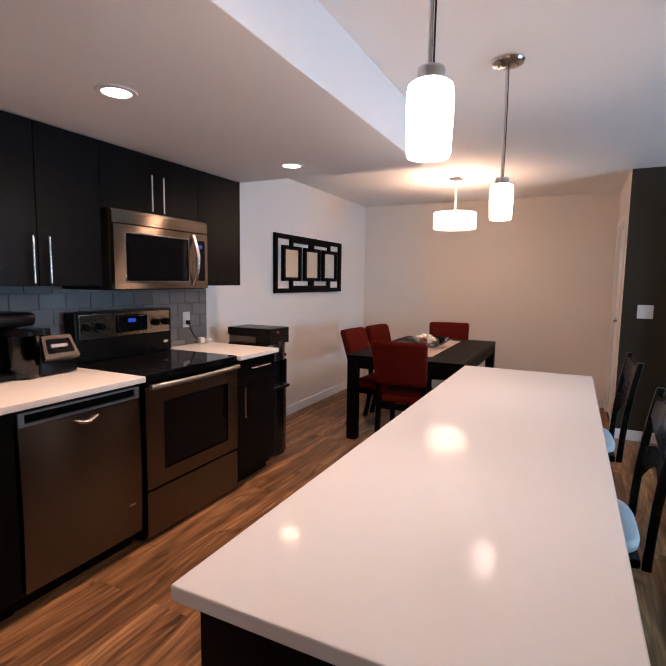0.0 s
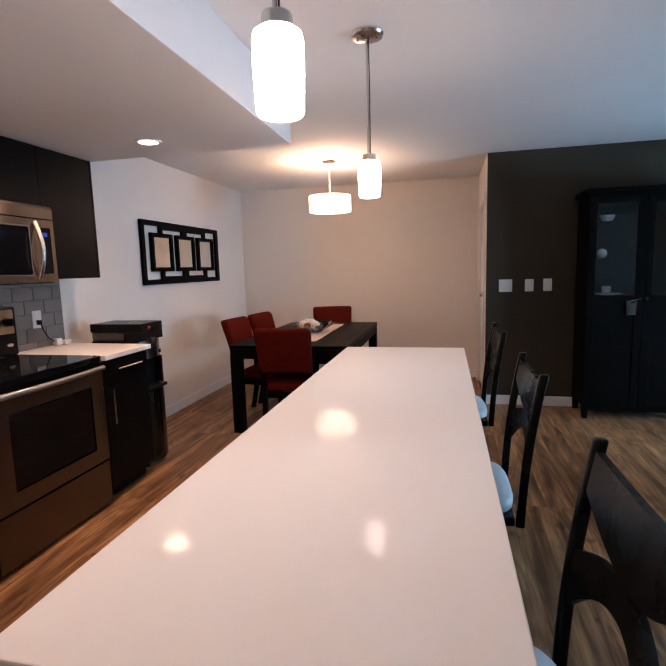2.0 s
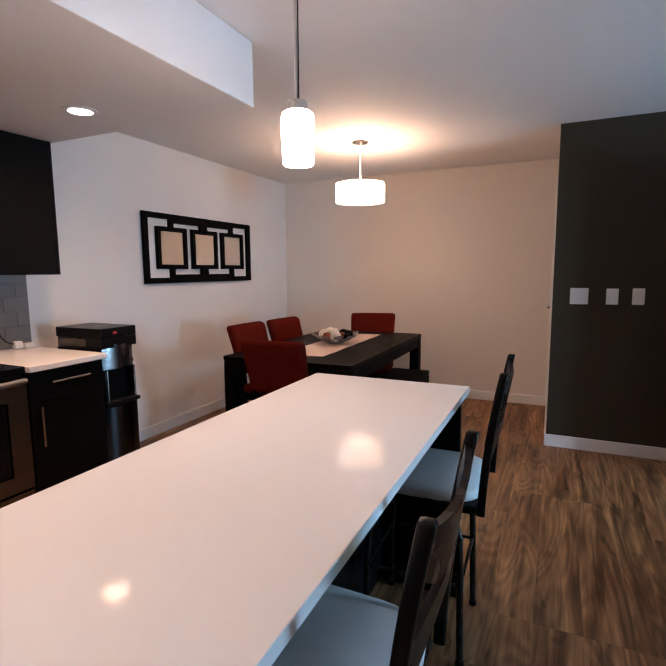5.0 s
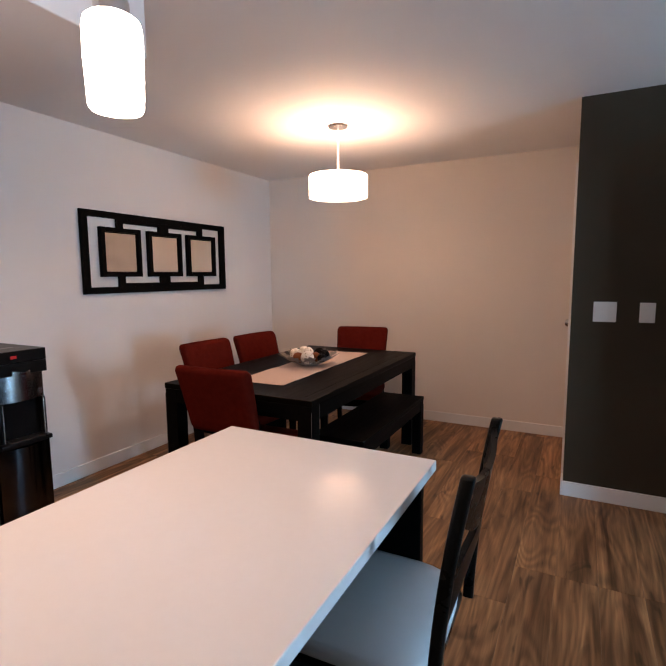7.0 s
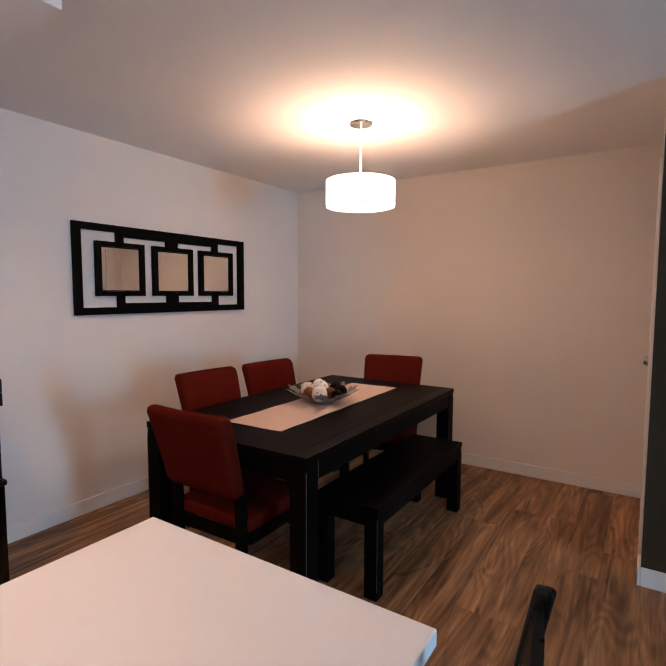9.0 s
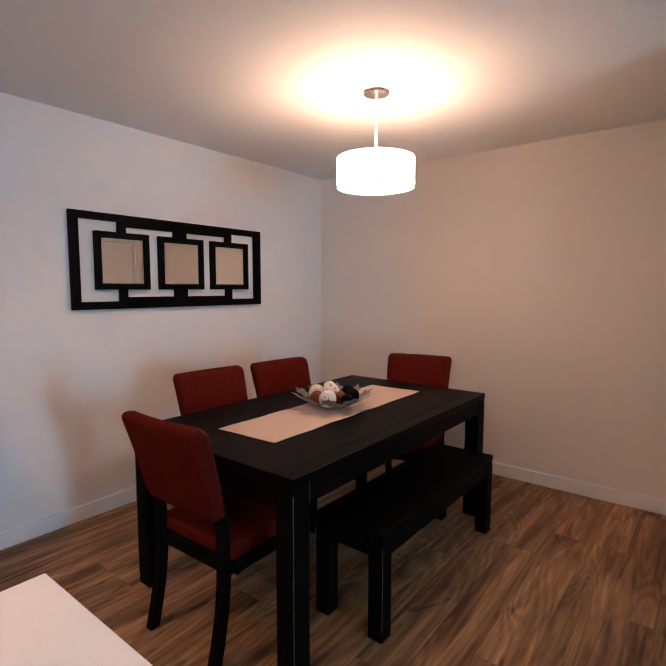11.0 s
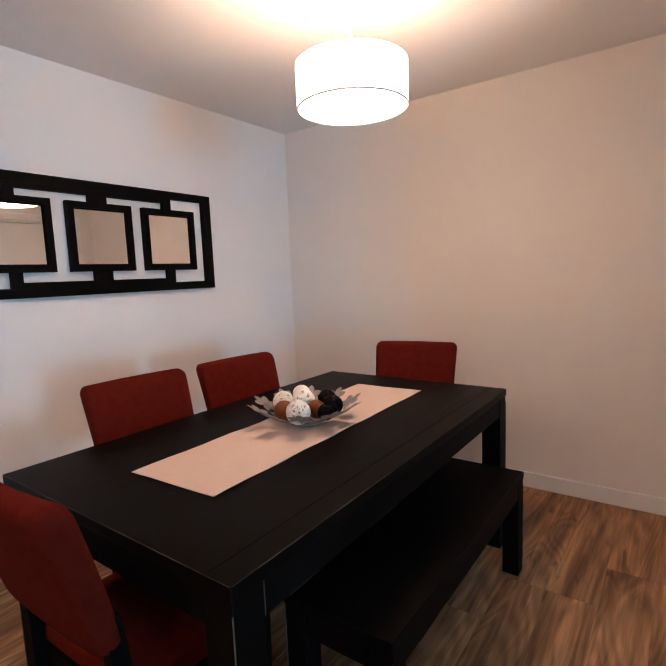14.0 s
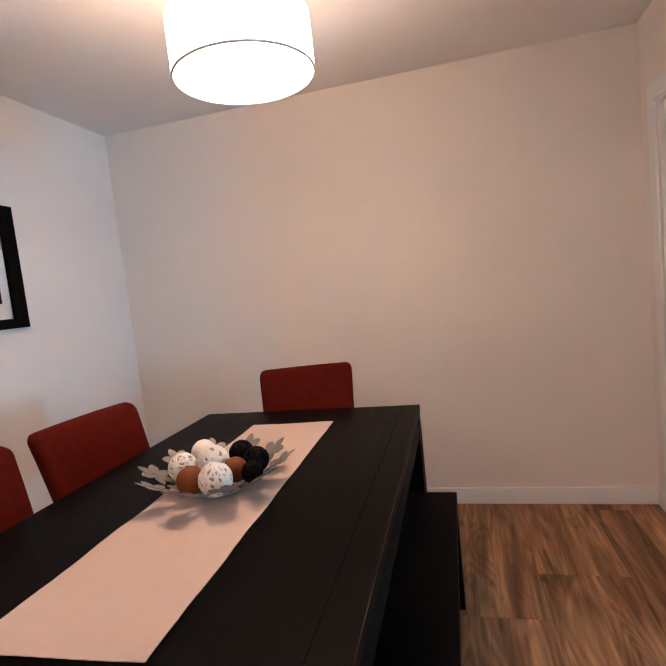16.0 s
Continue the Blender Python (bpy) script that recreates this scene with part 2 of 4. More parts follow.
LEAFMETAL = material("pewter_leaf_metal", (0.20, 0.18, 0.165), 0.42, metal=0.5, color2=(0.26, 0.24, 0.22), scale=30, rough_var=0.08, bump=0.15, bump_scale=120)
GLOW = material("lit_frosted_glass", (0.9, 0.88, 0.85), 0.4, emit=(1.0, 0.74, 0.54), strength=30.0)
DRUMFAB = material("lit_drum_fabric", (0.85, 0.82, 0.78), 0.8, emit=(1.0, 0.65, 0.39), strength=11.0)
DIFFUSER = material("lit_diffuser", (0.9, 0.88, 0.85), 0.5, emit=(1.0, 0.71, 0.47), strength=5.0)
LENS = material("lit_downlight_lens", (0.9, 0.9, 0.88), 0.4, emit=(1.0, 0.88, 0.74), strength=7.0)
SWITCH = material("white_switch_plastic", (0.72, 0.72, 0.71), 0.35, color2=(0.76, 0.76, 0.75), scale=20)
BLUELED = material("blue_display", (0.0, 0.01, 0.04), 0.3, emit=(0.02, 0.14, 1.0), strength=0.2)
REDLED = material("red_indicator", (0.25, 0.01, 0.01), 0.35, emit=(1.0, 0.05, 0.04), strength=0.12)
GLASS = material("clear_glass", (0.95, 0.97, 0.97), 0.02, glass=1.0)
SMOKE = material("smoky_plastic", (0.22, 0.25, 0.27), 0.05, glass=1.0)
PORCELAIN = material("white_porcelain", (0.80, 0.82, 0.83), 0.2, color2=(0.84, 0.85, 0.86), scale=8)
GREYMARK = material("grey_print", (0.012, 0.012, 0.0125), 0.25)
GROOVE = material("dark_groove", (0.0008, 0.0007, 0.0006), 0.9, spec=0.0)
INNERDARK = material("cabinet_interior", (0.008, 0.052, 0.062), 0.55, color2=(0.012, 0.062, 0.072), scale=4)


# ---- mesh helpers ----
ROOTS = {}


def box(bm, x0, x1, y0, y1, z0, z1, bevel=0.0, seg=2):
    made = bmesh.ops.create_cube(bm, size=1.0)["verts"]
    for v in made:
        v.co = Vector((x0 + (v.co.x + 0.5) * (x1 - x0), y0 + (v.co.y + 0.5) * (y1 - y0), z0 + (v.co.z + 0.5) * (z1 - z0)))
    if bevel:
        edges = list({e for v in made for e in v.link_edges})
        bmesh.ops.bevel(bm, geom=edges, offset=bevel, segments=seg, affect="EDGES", profile=0.5)


def boxes(*dims, bevel=0.0, seg=2):
    bm = bmesh.new()
    for d in dims:
        box(bm, *d, bevel=bevel, seg=seg)
    return bm


def ring_frame(bm, x0, x1, outer, inner):
    """A flat frame in the y-z plane with one rectangular hole: outer and inner are (y0, y1, z0, z1)."""
    loops = []
    for x, (y0, y1, z0, z1) in ((x1, outer), (x1, inner), (x0, inner), (x0, outer)):
        loops.append([bm.verts.new((x, y, z)) for y, z in ((y0, z0), (y1, z0), (y1, z1), (y0, z1))])
    for p, q in zip(loops, loops[1:] + loops[:1]):
        for i in range(4):
            bm.faces.new((p[i], p[(i + 1) % 4], q[(i + 1) % 4], q[i]))


def lathe(bm, profile, cx=0.0, cy=0.0, n=40, axis="z", cz=0.0, caps=True):
    """Turn (radius, height) pairs round an axis through (cx, cy, cz)."""
    rings = []
    for r, h in profile:
        ring = []
        for i in range(n):
            a = 2 * math.pi * i / n
            u, v = r * math.cos(a), r * math.sin(a)
            p = {"z": (cx + u, cy + v, cz + h), "x": (cx + h, cy + u, cz + v), "y": (cx + u, cy + h, cz + v)}[axis]
            ring.append(bm.verts.new(p))
        rings.append(ring)
    for a, b in zip(rings, rings[1:]):
        for i in range(n):
            j = (i + 1) % n
            bm.faces.new((a[i], a[j], b[j], b[i]))
    for ring in (rings[0], rings[-1]) if caps else ():
        if profile[rings.index(ring)][0] > 1e-4:
            bm.faces.new(ring)


def tube(bm, points, radius, n=20, closed=False, taper=None):
    pts = [Vector(p) for p in points]
    rings = []
    count = len(pts)
    up = Vector((0.13, 0.21, 0.97)).normalized()
    for i, p in enumerate(pts):
        if closed:
            d = pts[(i + 1) % count] - pts[i - 1]
        else:
            d = pts[min(i + 1, count - 1)] - pts[max(i - 1, 0)]
        d.normalize()
        s = d.cross(up)
        if s.length < 0.05:
            s = d.cross(Vector((1, 0, 0)))
        s.normalize()
        w = s.cross(d)
        r = radius if taper is None else radius * taper[i]
        rings.append([bm.verts.new(p + r * (math.cos(2 * math.pi * k / n) * s + math.sin(2 * math.pi * k / n) * w)) for k in range(n)])
    pairs = list(zip(rings, rings[1:]))
    if closed:
        pairs.append((rings[-1], rings[0]))
    for a, b in pairs:
        for k in range(n):
            j = (k + 1) % n
            bm.faces.new((a[k], a[j], b[j], b[k]))
    if not closed:
        bm.faces.new(rings[0])
        bm.faces.new(rings[-1])


def sheet(bm, grid, thick, direction):
    """A curved board: a grid of points given depth along a direction."""
    d = Vector(direction) * thick
    rows, cols = len(grid), len(grid[0])
    a = [[bm.verts.new(p) for p in row] for row in grid]
    b = [[bm.verts.new(Vector(p) + d) for p in row] for row in grid]
    for i in range(rows - 1):
        for j in range(cols - 1):
            bm.faces.new((a[i][j], a[i][j + 1], a[i + 1][j + 1], a[i + 1][j]))
            bm.faces.new((b[i][j], b[i + 1][j], b[i + 1][j + 1], b[i][j + 1]))
    rim = [(0, j) for j in range(cols)] + [(i, cols - 1) for i in range(1, rows)]
    rim += [(rows - 1, j) for j in range(cols - 2, -1, -1)] + [(i, 0) for i in range(rows - 2, 0, -1)]
    for p, q in zip(rim, rim[1:] + rim[:1]):
        bm.faces.new((a[p[0]][p[1]], b[p[0]][p[1]], b[q[0]][q[1]], a[q[0]][q[1]]))


def cushion(bm, x0, x1, y0, y1, z0, z1, r, crown=0.0, n=8):
    """A padded block with soft edges and a domed top."""
    box(bm, x0, x1, y0, y1, z0, z1, bevel=r, seg=4)
    if crown:
        bmesh.ops.subdivide_edges(bm, edges=[e for e in bm.edges if e.calc_length() > 0.12], cuts=n, use_grid_fill=True)
        for v in bm.verts:
            if v.co.z > (z0 + z1) / 2:
                u = 2 * (v.co.x - x0) / (x1 - x0) - 1
                w = 2 * (v.co.y - y0) / (y1 - y0) - 1
                v.co.z += crown * max(0, 1 - u * u) * max(0, 1 - w * w)


def smooth_mesh(me, angle=20):
    for p in me.polygons:
        p.use_smooth = True
    me.set_sharp_from_angle(angle=radians(angle))


def mesh_of(name, bm, mat, at=(0, 0, 0), flat=False, angle=20):
    bmesh.ops.recalc_face_normals(bm, faces=bm.faces)
    if any(at):
        bmesh.ops.translate(bm, verts=bm.verts, vec=-Vector(at))
    me = bpy.data.meshes.new(name)
    bm.to_mesh(me)
    bm.free()
    me.materials.append(mat)
    if not flat:
        smooth_mesh(me, angle)
    return me


def thing(name, label, category, at=(0, 0, 0), group="", kind=""):
    ob = new(name)
    ob.location = at
    ob.empty_display_size = 0.1
    ROOTS[ob] = Vector(at)
    return tagged(ob, label, category, group, kind)


def part(name, bm, mat, parent, label="", flat=False, angle=20):
    at = ROOTS[parent]
    ob = new(name, mesh_of(name, bm, mat, at, flat, angle))
    ob.parent = parent
    ROOTS[ob] = at
    if label:
        tagged(ob, label)
    return ob


def single(name, bm, mat, label, category, at=(0, 0, 0), kind="", group="", flat=False):
    ob = new(name, mesh_of(name, bm, mat, at, flat))
    ob.location = at
    ROOTS[ob] = Vector(at)
    return tagged(ob, label, category, group, kind)


def structure(name, bm, mat, label, flat=True):
    return single(name, bm, mat, label, name.split("_")[0], kind="structure", flat=flat)


# ---- the shell ----
H_CEIL, H_SOFFIT = 2.475, 2.178
Y_FAR, Y_DARK, Y_BACK, X_EAST, X_DINE = 6.33, 5.09, -3.2, 6.8, 3.09
structure("floor", boxes((-0.12, X_EAST + 0.12, Y_BACK - 0.12, Y_FAR + 0.12, -0.12, -0.004)), SUBFLOOR, "wood-look vinyl plank floor in warm brown")
structure("ceiling", boxes((-0.12, X_EAST + 0.12, Y_BACK - 0.12, Y_FAR + 0.12, H_CEIL, H_CEIL + 0.12)), CEIL, "flat white painted ceiling")
structure("soffit", boxes((0.0, 1.77, Y_BACK, 3.005, H_SOFFIT, H_CEIL - 0.002), bevel=0.003, seg=1), CEIL, "dropped white kitchen soffit with recessed lights")
structure("wall_west", boxes((-0.12, 0.0, Y_BACK - 0.12, Y_FAR + 0.12, 0, H_CEIL)), WALL, "long pale grey-white painted wall")
structure("wall_north", boxes((0.0, X_DINE + 0.12, Y_FAR, Y_FAR + 0.12, 0, H_CEIL)), WARMWALL, "pale painted dining wall, warm lamplight in its colour")
DOOR = (5.30, 6.14, 2.05)
structure("wall_dining_east", boxes((X_DINE, X_DINE + 0.12, 5.10, DOOR[0], 0, H_CEIL), (X_DINE, X_DINE + 0.12, DOOR[1], Y_FAR, 0, H_CEIL),
                                    (X_DINE, X_DINE + 0.12, DOOR[0], DOOR[1], DOOR[2], H_CEIL)), WARMWALL, "pale wall with a closet door in it, warm lamplight in its colour")
structure("wall_charcoal", boxes((X_DINE, X_EAST, Y_DARK, Y_DARK + 0.01, 0, H_CEIL), (X_DINE + 0.12, X_EAST, Y_DARK + 0.01, Y_DARK + 0.12, 0, H_CEIL)),
          DARKWALL, "dark charcoal-brown painted feature wall")
structure("wall_south", boxes((0.0, X_EAST, Y_BACK - 0.12, Y_BACK, 0, H_CEIL)), WALL, "plain pale painted wall")
wx, wy0, wy1, wz0, wz1 = WIN
structure("wall_east", boxes((wx, wx + 0.12, Y_BACK, wy0, 0, H_CEIL), (wx, wx + 0.12, wy1, Y_DARK, 0, H_CEIL),
                             (wx, wx + 0.12, wy0, wy1, 0, wz0), (wx, wx + 0.12, wy0, wy1, wz1, H_CEIL)), WALL, "plain pale wall with a wide window")
win = thing("window_1", "wide white-framed living room window", "window", (wx, wy0, wz0), kind="structure")
for nm, d in (("window_frame", (wx + 0.02, wx + 0.08, wy0, wy1, wz0, wz0 + 0.06)), ("window_frame", (wx + 0.02, wx + 0.08, wy0, wy1, wz1 - 0.06, wz1)),
              ("window_frame", (wx + 0.02, wx + 0.08, wy0, wy0 + 0.06, wz0 + 0.06, wz1 - 0.06)), ("window_frame", (wx + 0.02, wx + 0.08, wy1 - 0.06, wy1, wz0 + 0.06, wz1 - 0.06)),
              ("mullion", (wx + 0.02, wx + 0.08, (wy0 + wy1) / 2 - 0.03, (wy0 + wy1) / 2 + 0.03, wz0 + 0.06, wz1 - 0.06)),
              ("window_sill", (wx - 0.04, wx + 0.019, wy0 - 0.03, wy1 + 0.03, wz0 - 0.03, wz0))):
    part(nm, boxes(d, bevel=0.004), TRIM, win)
for a, b in ((wy0 + 0.06, (wy0 + wy1) / 2 - 0.03), ((wy0 + wy1) / 2 + 0.03, wy1 - 0.06)):
    pane = part("pane", boxes((wx + 0.045, wx + 0.051, a, b, wz0 + 0.06, wz1 - 0.06)), GLASS, win)
    pane.visible_shadow = False
structure("ground", boxes((X_EAST + 0.2, 400, -300, 300, -0.5, -0.4)), material("lawn", (0.05, 0.08, 0.03), 0.9, color2=(0.07, 0.10, 0.04), scale=3), "green lawn outside the window")

# baseboards
BB, BT = 0.096, 0.014


def baseboard(x0, x1, y0, y1):
    bm = bmesh.new()
    box(bm, x0, x1, y0, y1, 0, BB, bevel=0.004, seg=2)
    structure("baseboard", bm, TRIM, "white painted baseboard", flat=False)


baseboard(0.0, BT, 3.0, Y_FAR)
baseboard(BT, X_DINE - BT, Y_FAR - BT, Y_FAR)
baseboard(X_DINE - BT, X_DINE, 6.216, Y_FAR)
baseboard(X_DINE - BT, X_DINE, Y_DARK - BT, 5.224)
baseboard(X_DINE, X_EAST, Y_DARK - BT, Y_DARK)
baseboard(X_EAST - BT, X_EAST, Y_BACK + BT, Y_DARK - BT)

# closet door in the dining wall
door = thing("door_1", "white painted flush closet door, closed", "door", (X_DINE, DOOR[0], 0), kind="structure")
part("leaf", boxes((X_DINE + 0.02, X_DINE + 0.055, DOOR[0] + 0.022, DOOR[1] - 0.022, 0.012, DOOR[2] - 0.022), bevel=0.003), TRIM, door)
part("jamb", boxes((X_DINE + 0.001, X_DINE + 0.119, DOOR[0], DOOR[0] + 0.018, 0, DOOR[2]), (X_DINE + 0.001, X_DINE + 0.119, DOOR[1] - 0.018, DOOR[1], 0, DOOR[2]),
                   (X_DINE + 0.001, X_DINE + 0.119, DOOR[0] + 0.018, DOOR[1] - 0.018, DOOR[2] - 0.018, DOOR[2])), TRIM, door)
for d in ((DOOR[0] - 0.075, DOOR[0], 0, DOOR[2]), (DOOR[1], DOOR[1] + 0.075, 0, DOOR[2]), (DOOR[0] - 0.075, DOOR[1] + 0.075, DOOR[2], DOOR[2] + 0.075)):
    part("casing", boxes((X_DINE - 0.016, X_DINE, *d), bevel=0.005), TRIM, door)
bm = bmesh.new()
lathe(bm, [(0.0, 0.0), (0.018, 0.002), (0.026, 0.012), (0.026, 0.024), (0.012, 0.034), (0.012, 0.052), (0.028, 0.056), (0.028, 0.064)], X_DINE - 0.04, 5.385, 24, "x", 1.10)
part("knob", bm, CHROME, door, "brushed nickel knob")


# ---- lamps ----
def downlight(x, y):
    t = thing("recessed_light", "round white recessed ceiling light, lit, in the soffit", "light", (x, y, H_SOFFIT), group="recessed lights")
    bm = bmesh.new()
    lathe(bm, [(0.055, -0.001), (0.057, -0.006), (0.078, -0.004), (0.080, 0.0)], x, y, 48, cz=H_SOFFIT, caps=False)
    part("trim_ring", bm, TRIM, t)
    bm = bmesh.new()
    lathe(bm, [(0.0, -0.0025), (0.055, -0.0025), (0.055, -0.0005)], x, y, 40, cz=H_SOFFIT)
    part("lens", bm, LENS, t, "glowing frosted lens")


for rx, ry in RECESSED:
    downlight(rx, ry)


def pendant(x, y, low):
    """A lamp on a rod whose glass ends at the height low."""
    t = thing("pendant_lamp", "slim frosted glass cylinder pendant with nickel rod, lit, above the island", "lamp", (x, y, H_CEIL), group="island pendants")
    bm = bmesh.new()
    lathe(bm, [(0.0, 0.0), (0.074, 0.0), (0.076, -0.008), (0.070, -0.018), (0.040, -0.026), (0.012, -0.030), (0.0, -0.030)], x, y, 48, cz=H_CEIL)
    part("canopy", bm, CHROME, t)
    for s in (-1, 1):
        bm = bmesh.new()
        lathe(bm, [(0.0, -0.031), (0.005, -0.030), (0.005, -0.020)], x + 0.045 * s, y, 12, cz=H_CEIL)
        part("screw", bm, CHROME, t)
    bm = bmesh.new()
    tube(bm, [(x - 0.003, y, H_CEIL - 0.028), (x - 0.003, y, low + 0.192)], 0.0055, 20)
    part("rod", bm, CHROME, t)
    bm = bmesh.new()
    tube(bm, [(x + 0.006, y - 0.002, H_CEIL - 0.028), (x + 0.0075, y - 0.003, 2.2), (x + 0.006, y - 0.002, low + 0.192)], 0.0022, 8)
    part("cord", bm, BLACKPLASTIC, t, "clear grey power cord")
    bm = bmesh.new()
    lathe(bm, [(0.0, 0.196), (0.030, 0.196), (0.032, 0.192), (0.032, 0.164), (0.0, 0.164)], x, y, 32, cz=low)
    part("cap", bm, CHROME, t)
    bm = bmesh.new()
    lathe(bm, [(0.0, 0.164), (0.042, 0.164), (0.050, 0.158), (0.053, 0.144), (0.0535, 0.092), (0.050, 0.007), (0.046, 0.0), (0.0, 0.0)], x, y, 40, cz=low)
    part("glass_shade", bm, GLOW, t, "glowing frosted glass cylinder")


for px, py, pz in PENDANTS:
    pendant(px, py, pz)

dx, dy = DRUM
drum = thing("drum_pendant", "white fabric drum pendant lamp, lit, above the dining table", "lamp", (dx, dy, H_CEIL))
bm = bmesh.new()
lathe(bm, [(0.0, 0.0), (0.070, 0.0), (0.072, -0.006), (0.066, -0.016), (0.014, -0.024), (0.0, -0.024)], dx, dy, 40, cz=H_CEIL)
part("canopy", bm, CHROME, drum)
bm = bmesh.new()
tube(bm, [(dx, dy, H_CEIL - 0.022), (dx, dy, 2.09)], 0.007, 20)
part("rod", bm, TRIM, drum, "pale rod")
bm = bmesh.new()
lathe(bm, [(0.207, 1.982), (0.207, 2.132), (0.204, 2.132), (0.204, 1.982), (0.207, 1.982)], dx, dy, 72, caps=False)
part("shade", bm, DRUMFAB, drum, "glowing white drum shade")
bm = bmesh.new()
lathe(bm, [(0.2035, 1.977), (0.2090, 1.977), (0.2090, 1.982), (0.2035, 1.982), (0.2035, 1.977)], dx, dy, 72, caps=False)
part("rim", bm, SWITCH, drum, "thin pale rim")
bm = bmesh.new()
lathe(bm, [(0.0, 1.983), (0.2030, 1.983), (0.2030, 1.986), (0.0, 1.986)], dx, dy, 60)
part("diffuser", bm, DIFFUSER, drum, "glowing white diffuser disc")
bm = bmesh.new()
for k in range(3):
    a = 2 * math.pi * k / 3 + 0.4
    tube(bm, [(dx, dy, 2.10), (dx + 0.2035 * math.cos(a), dy + 0.2035 * math.sin(a), 2.12)], 0.0025, 6)
part("spider", bm, CHROME, drum)


# ---- kitchen run along the west wall ----
def bar_handle(parent, p0, p1, out):
    bm = bmesh.new()
    p0, p1, o = Vector(p0), Vector(p1), Vector(out)
    tube(bm, [p0 + o, p1 + o], 0.006, 20)
    for f in (0.12, 0.88):
        q = p0.lerp(p1, f)
        tube(bm, [q, q + o], 0.0045, 8)
    return part("handle", bm, CHROME, parent, "brushed nickel bar handle")


def base_cabinet(y0, y1, drawer, label):
    t = thing("base_cabinet", label, "cabinet", (0, y0, 0))
    part("body", boxes((0.005, 0.665, y0, y1, 0.10, 0.90)), CAB, t)
    part("toe_kick", boxes((0.005, 0.61, y0, y1, 0, 0.098)), CAB, t)
    if drawer:
        d = part("drawer_front", boxes((0.667, 0.688, y0 + 0.002, y1 - 0.003, 0.735, 0.893), bevel=0.002), CAB, t)
        bar_handle(d, (0.688, y0 + 0.11, 0.832), (0.688, y1 - 0.11, 0.832), (0.03, 0, 0))
    d = part("door", boxes((0.667, 0.688, y0 + 0.002, y1 - 0.003, 0.105, 0.730 if drawer else 0.893), bevel=0.002), CAB, t)
    bar_handle(d, (0.688, y0 + 0.045, 0.50), (0.688, y0 + 0.045, 0.715), (0.03, 0, 0))


base_cabinet(2.505, 2.955, True, "black-brown base cabinet with one drawer and one door")
base_cabinet(0.55, 1.040, False, "black-brown base cabinet beside the dishwasher")
single("countertop", boxes((0.002, 0.714, 2.502, 2.972, 0.902, 0.934), bevel=0.004), QUARTZ, "short white quartz countertop beside the stove", "countertop", (0, 2.5, 0.902))
single("countertop", boxes((0.002, 0.714, 0.55, 1.697, 0.902, 0.934), bevel=0.004), QUARTZ, "white quartz countertop above the dishwasher", "countertop", (0, 0.55, 0.902))

# dishwasher
dw = thing("dishwasher", "stainless steel dishwasher with a hooked handle", "dishwasher", (0, 1.05, 0))
part("body", boxes((0.02, 0.655, 1.046, 1.672, 0.10, 0.895)), BLACKPLASTIC, dw)
part("toe_kick", boxes((0.02, 0.60, 1.046, 1.672, 0, 0.098)), BLACKPLASTIC, dw)
bm = bmesh.new()
grid = []
for i in range(9):
    z = 0.105 + (0.822 - 0.105) * i / 8
    bow = 0.010 * (1 - (2 * i / 8 - 1) ** 2)
    grid.append([(0.657 + 0.030 + bow + 0.003 * math.sin(math.pi * j / 14), 1.052 + (1.666 - 1.052) * j / 14, z) for j in range(15)])
sheet(bm, grid, 0.028, (-1, 0, 0))
panel = part("door_panel", bm, STEEL, dw, "bowed brushed steel door")
bm = bmesh.new()
ring_frame(bm, 0.66, 0.694, (1.052, 1.666, 0.826, 0.886), (1.078, 1.640, 0.838, 0.876))
part("control_frame", bm, ALU, dw, "silver control frame")
part("control_strip", boxes((0.66, 0.684, 1.078, 1.640, 0.838, 0.876)), BLACKGLASS, dw, "black control strip")
bm = bmesh.new()
tube(bm, [(0.697, 1.30 + 0.012 * i, 0.797 - 0.020 * math.sin(math.pi * i / 10)) for i in range(11)], 0.010, 20, taper=[0.35] + [0.6, 0.8, 0.95, 1, 1, 1, 1, 0.95, 0.8, 0.5])
part("handle", bm, CHROME, dw, "curved chrome handle")
part("badge", boxes((0.694, 0.696, 1.585, 1.625, 0.268, 0.278)), CHROME, dw, "small worn badge")

# stove
st = thing("stove", "stainless steel electric stove with black glass top", "stove", (0, 1.7, 0))
SY0, SY1 = 1.705, 2.497
part("body", boxes((0.02, 0.655, SY0, SY1, 0.015, 0.895)), BLACKPLASTIC, st, "black enamel body")
part("cooktop", boxes((0.10, 0.690, SY0, SY1, 0.897, 0.937), bevel=0.006), BLACKGLASS, st, "glossy black glass cooktop")
for bx, by, br in ((0.26, 1.90, 0.075), (0.26, 2.30, 0.095), (0.50, 1.90, 0.095), (0.50, 2.30, 0.075)):
    bm = bmesh.new()
    lathe(bm, [(br, 0.9372), (br + 0.003, 0.9376), (br + 0.006, 0.9372)], bx, by, 40, caps=False)
    part("burner_ring", bm, GREYMARK, st)
bm = bmesh.new()
ring_frame(bm, 0.657, 0.692, (SY0 + 0.004, SY1 - 0.004, 0.302, 0.868), (1.835, 2.392, 0.386, 0.770))
od = part("oven_door", bm, STEEL, st, "brushed steel oven door")
part("oven_window", boxes((0.66, 0.688, 1.837, 2.390, 0.388, 0.768), bevel=0.006), BLACKGLASS, od, "black oven window")
bm = bmesh.new()
tube(bm, [(0.715 + 0.022 * math.sin(math.pi * i / 16), SY0 + 0.02 + (SY1 - SY0 - 0.04) * i / 16, 0.868) for i in range(17)], 0.015, 20)
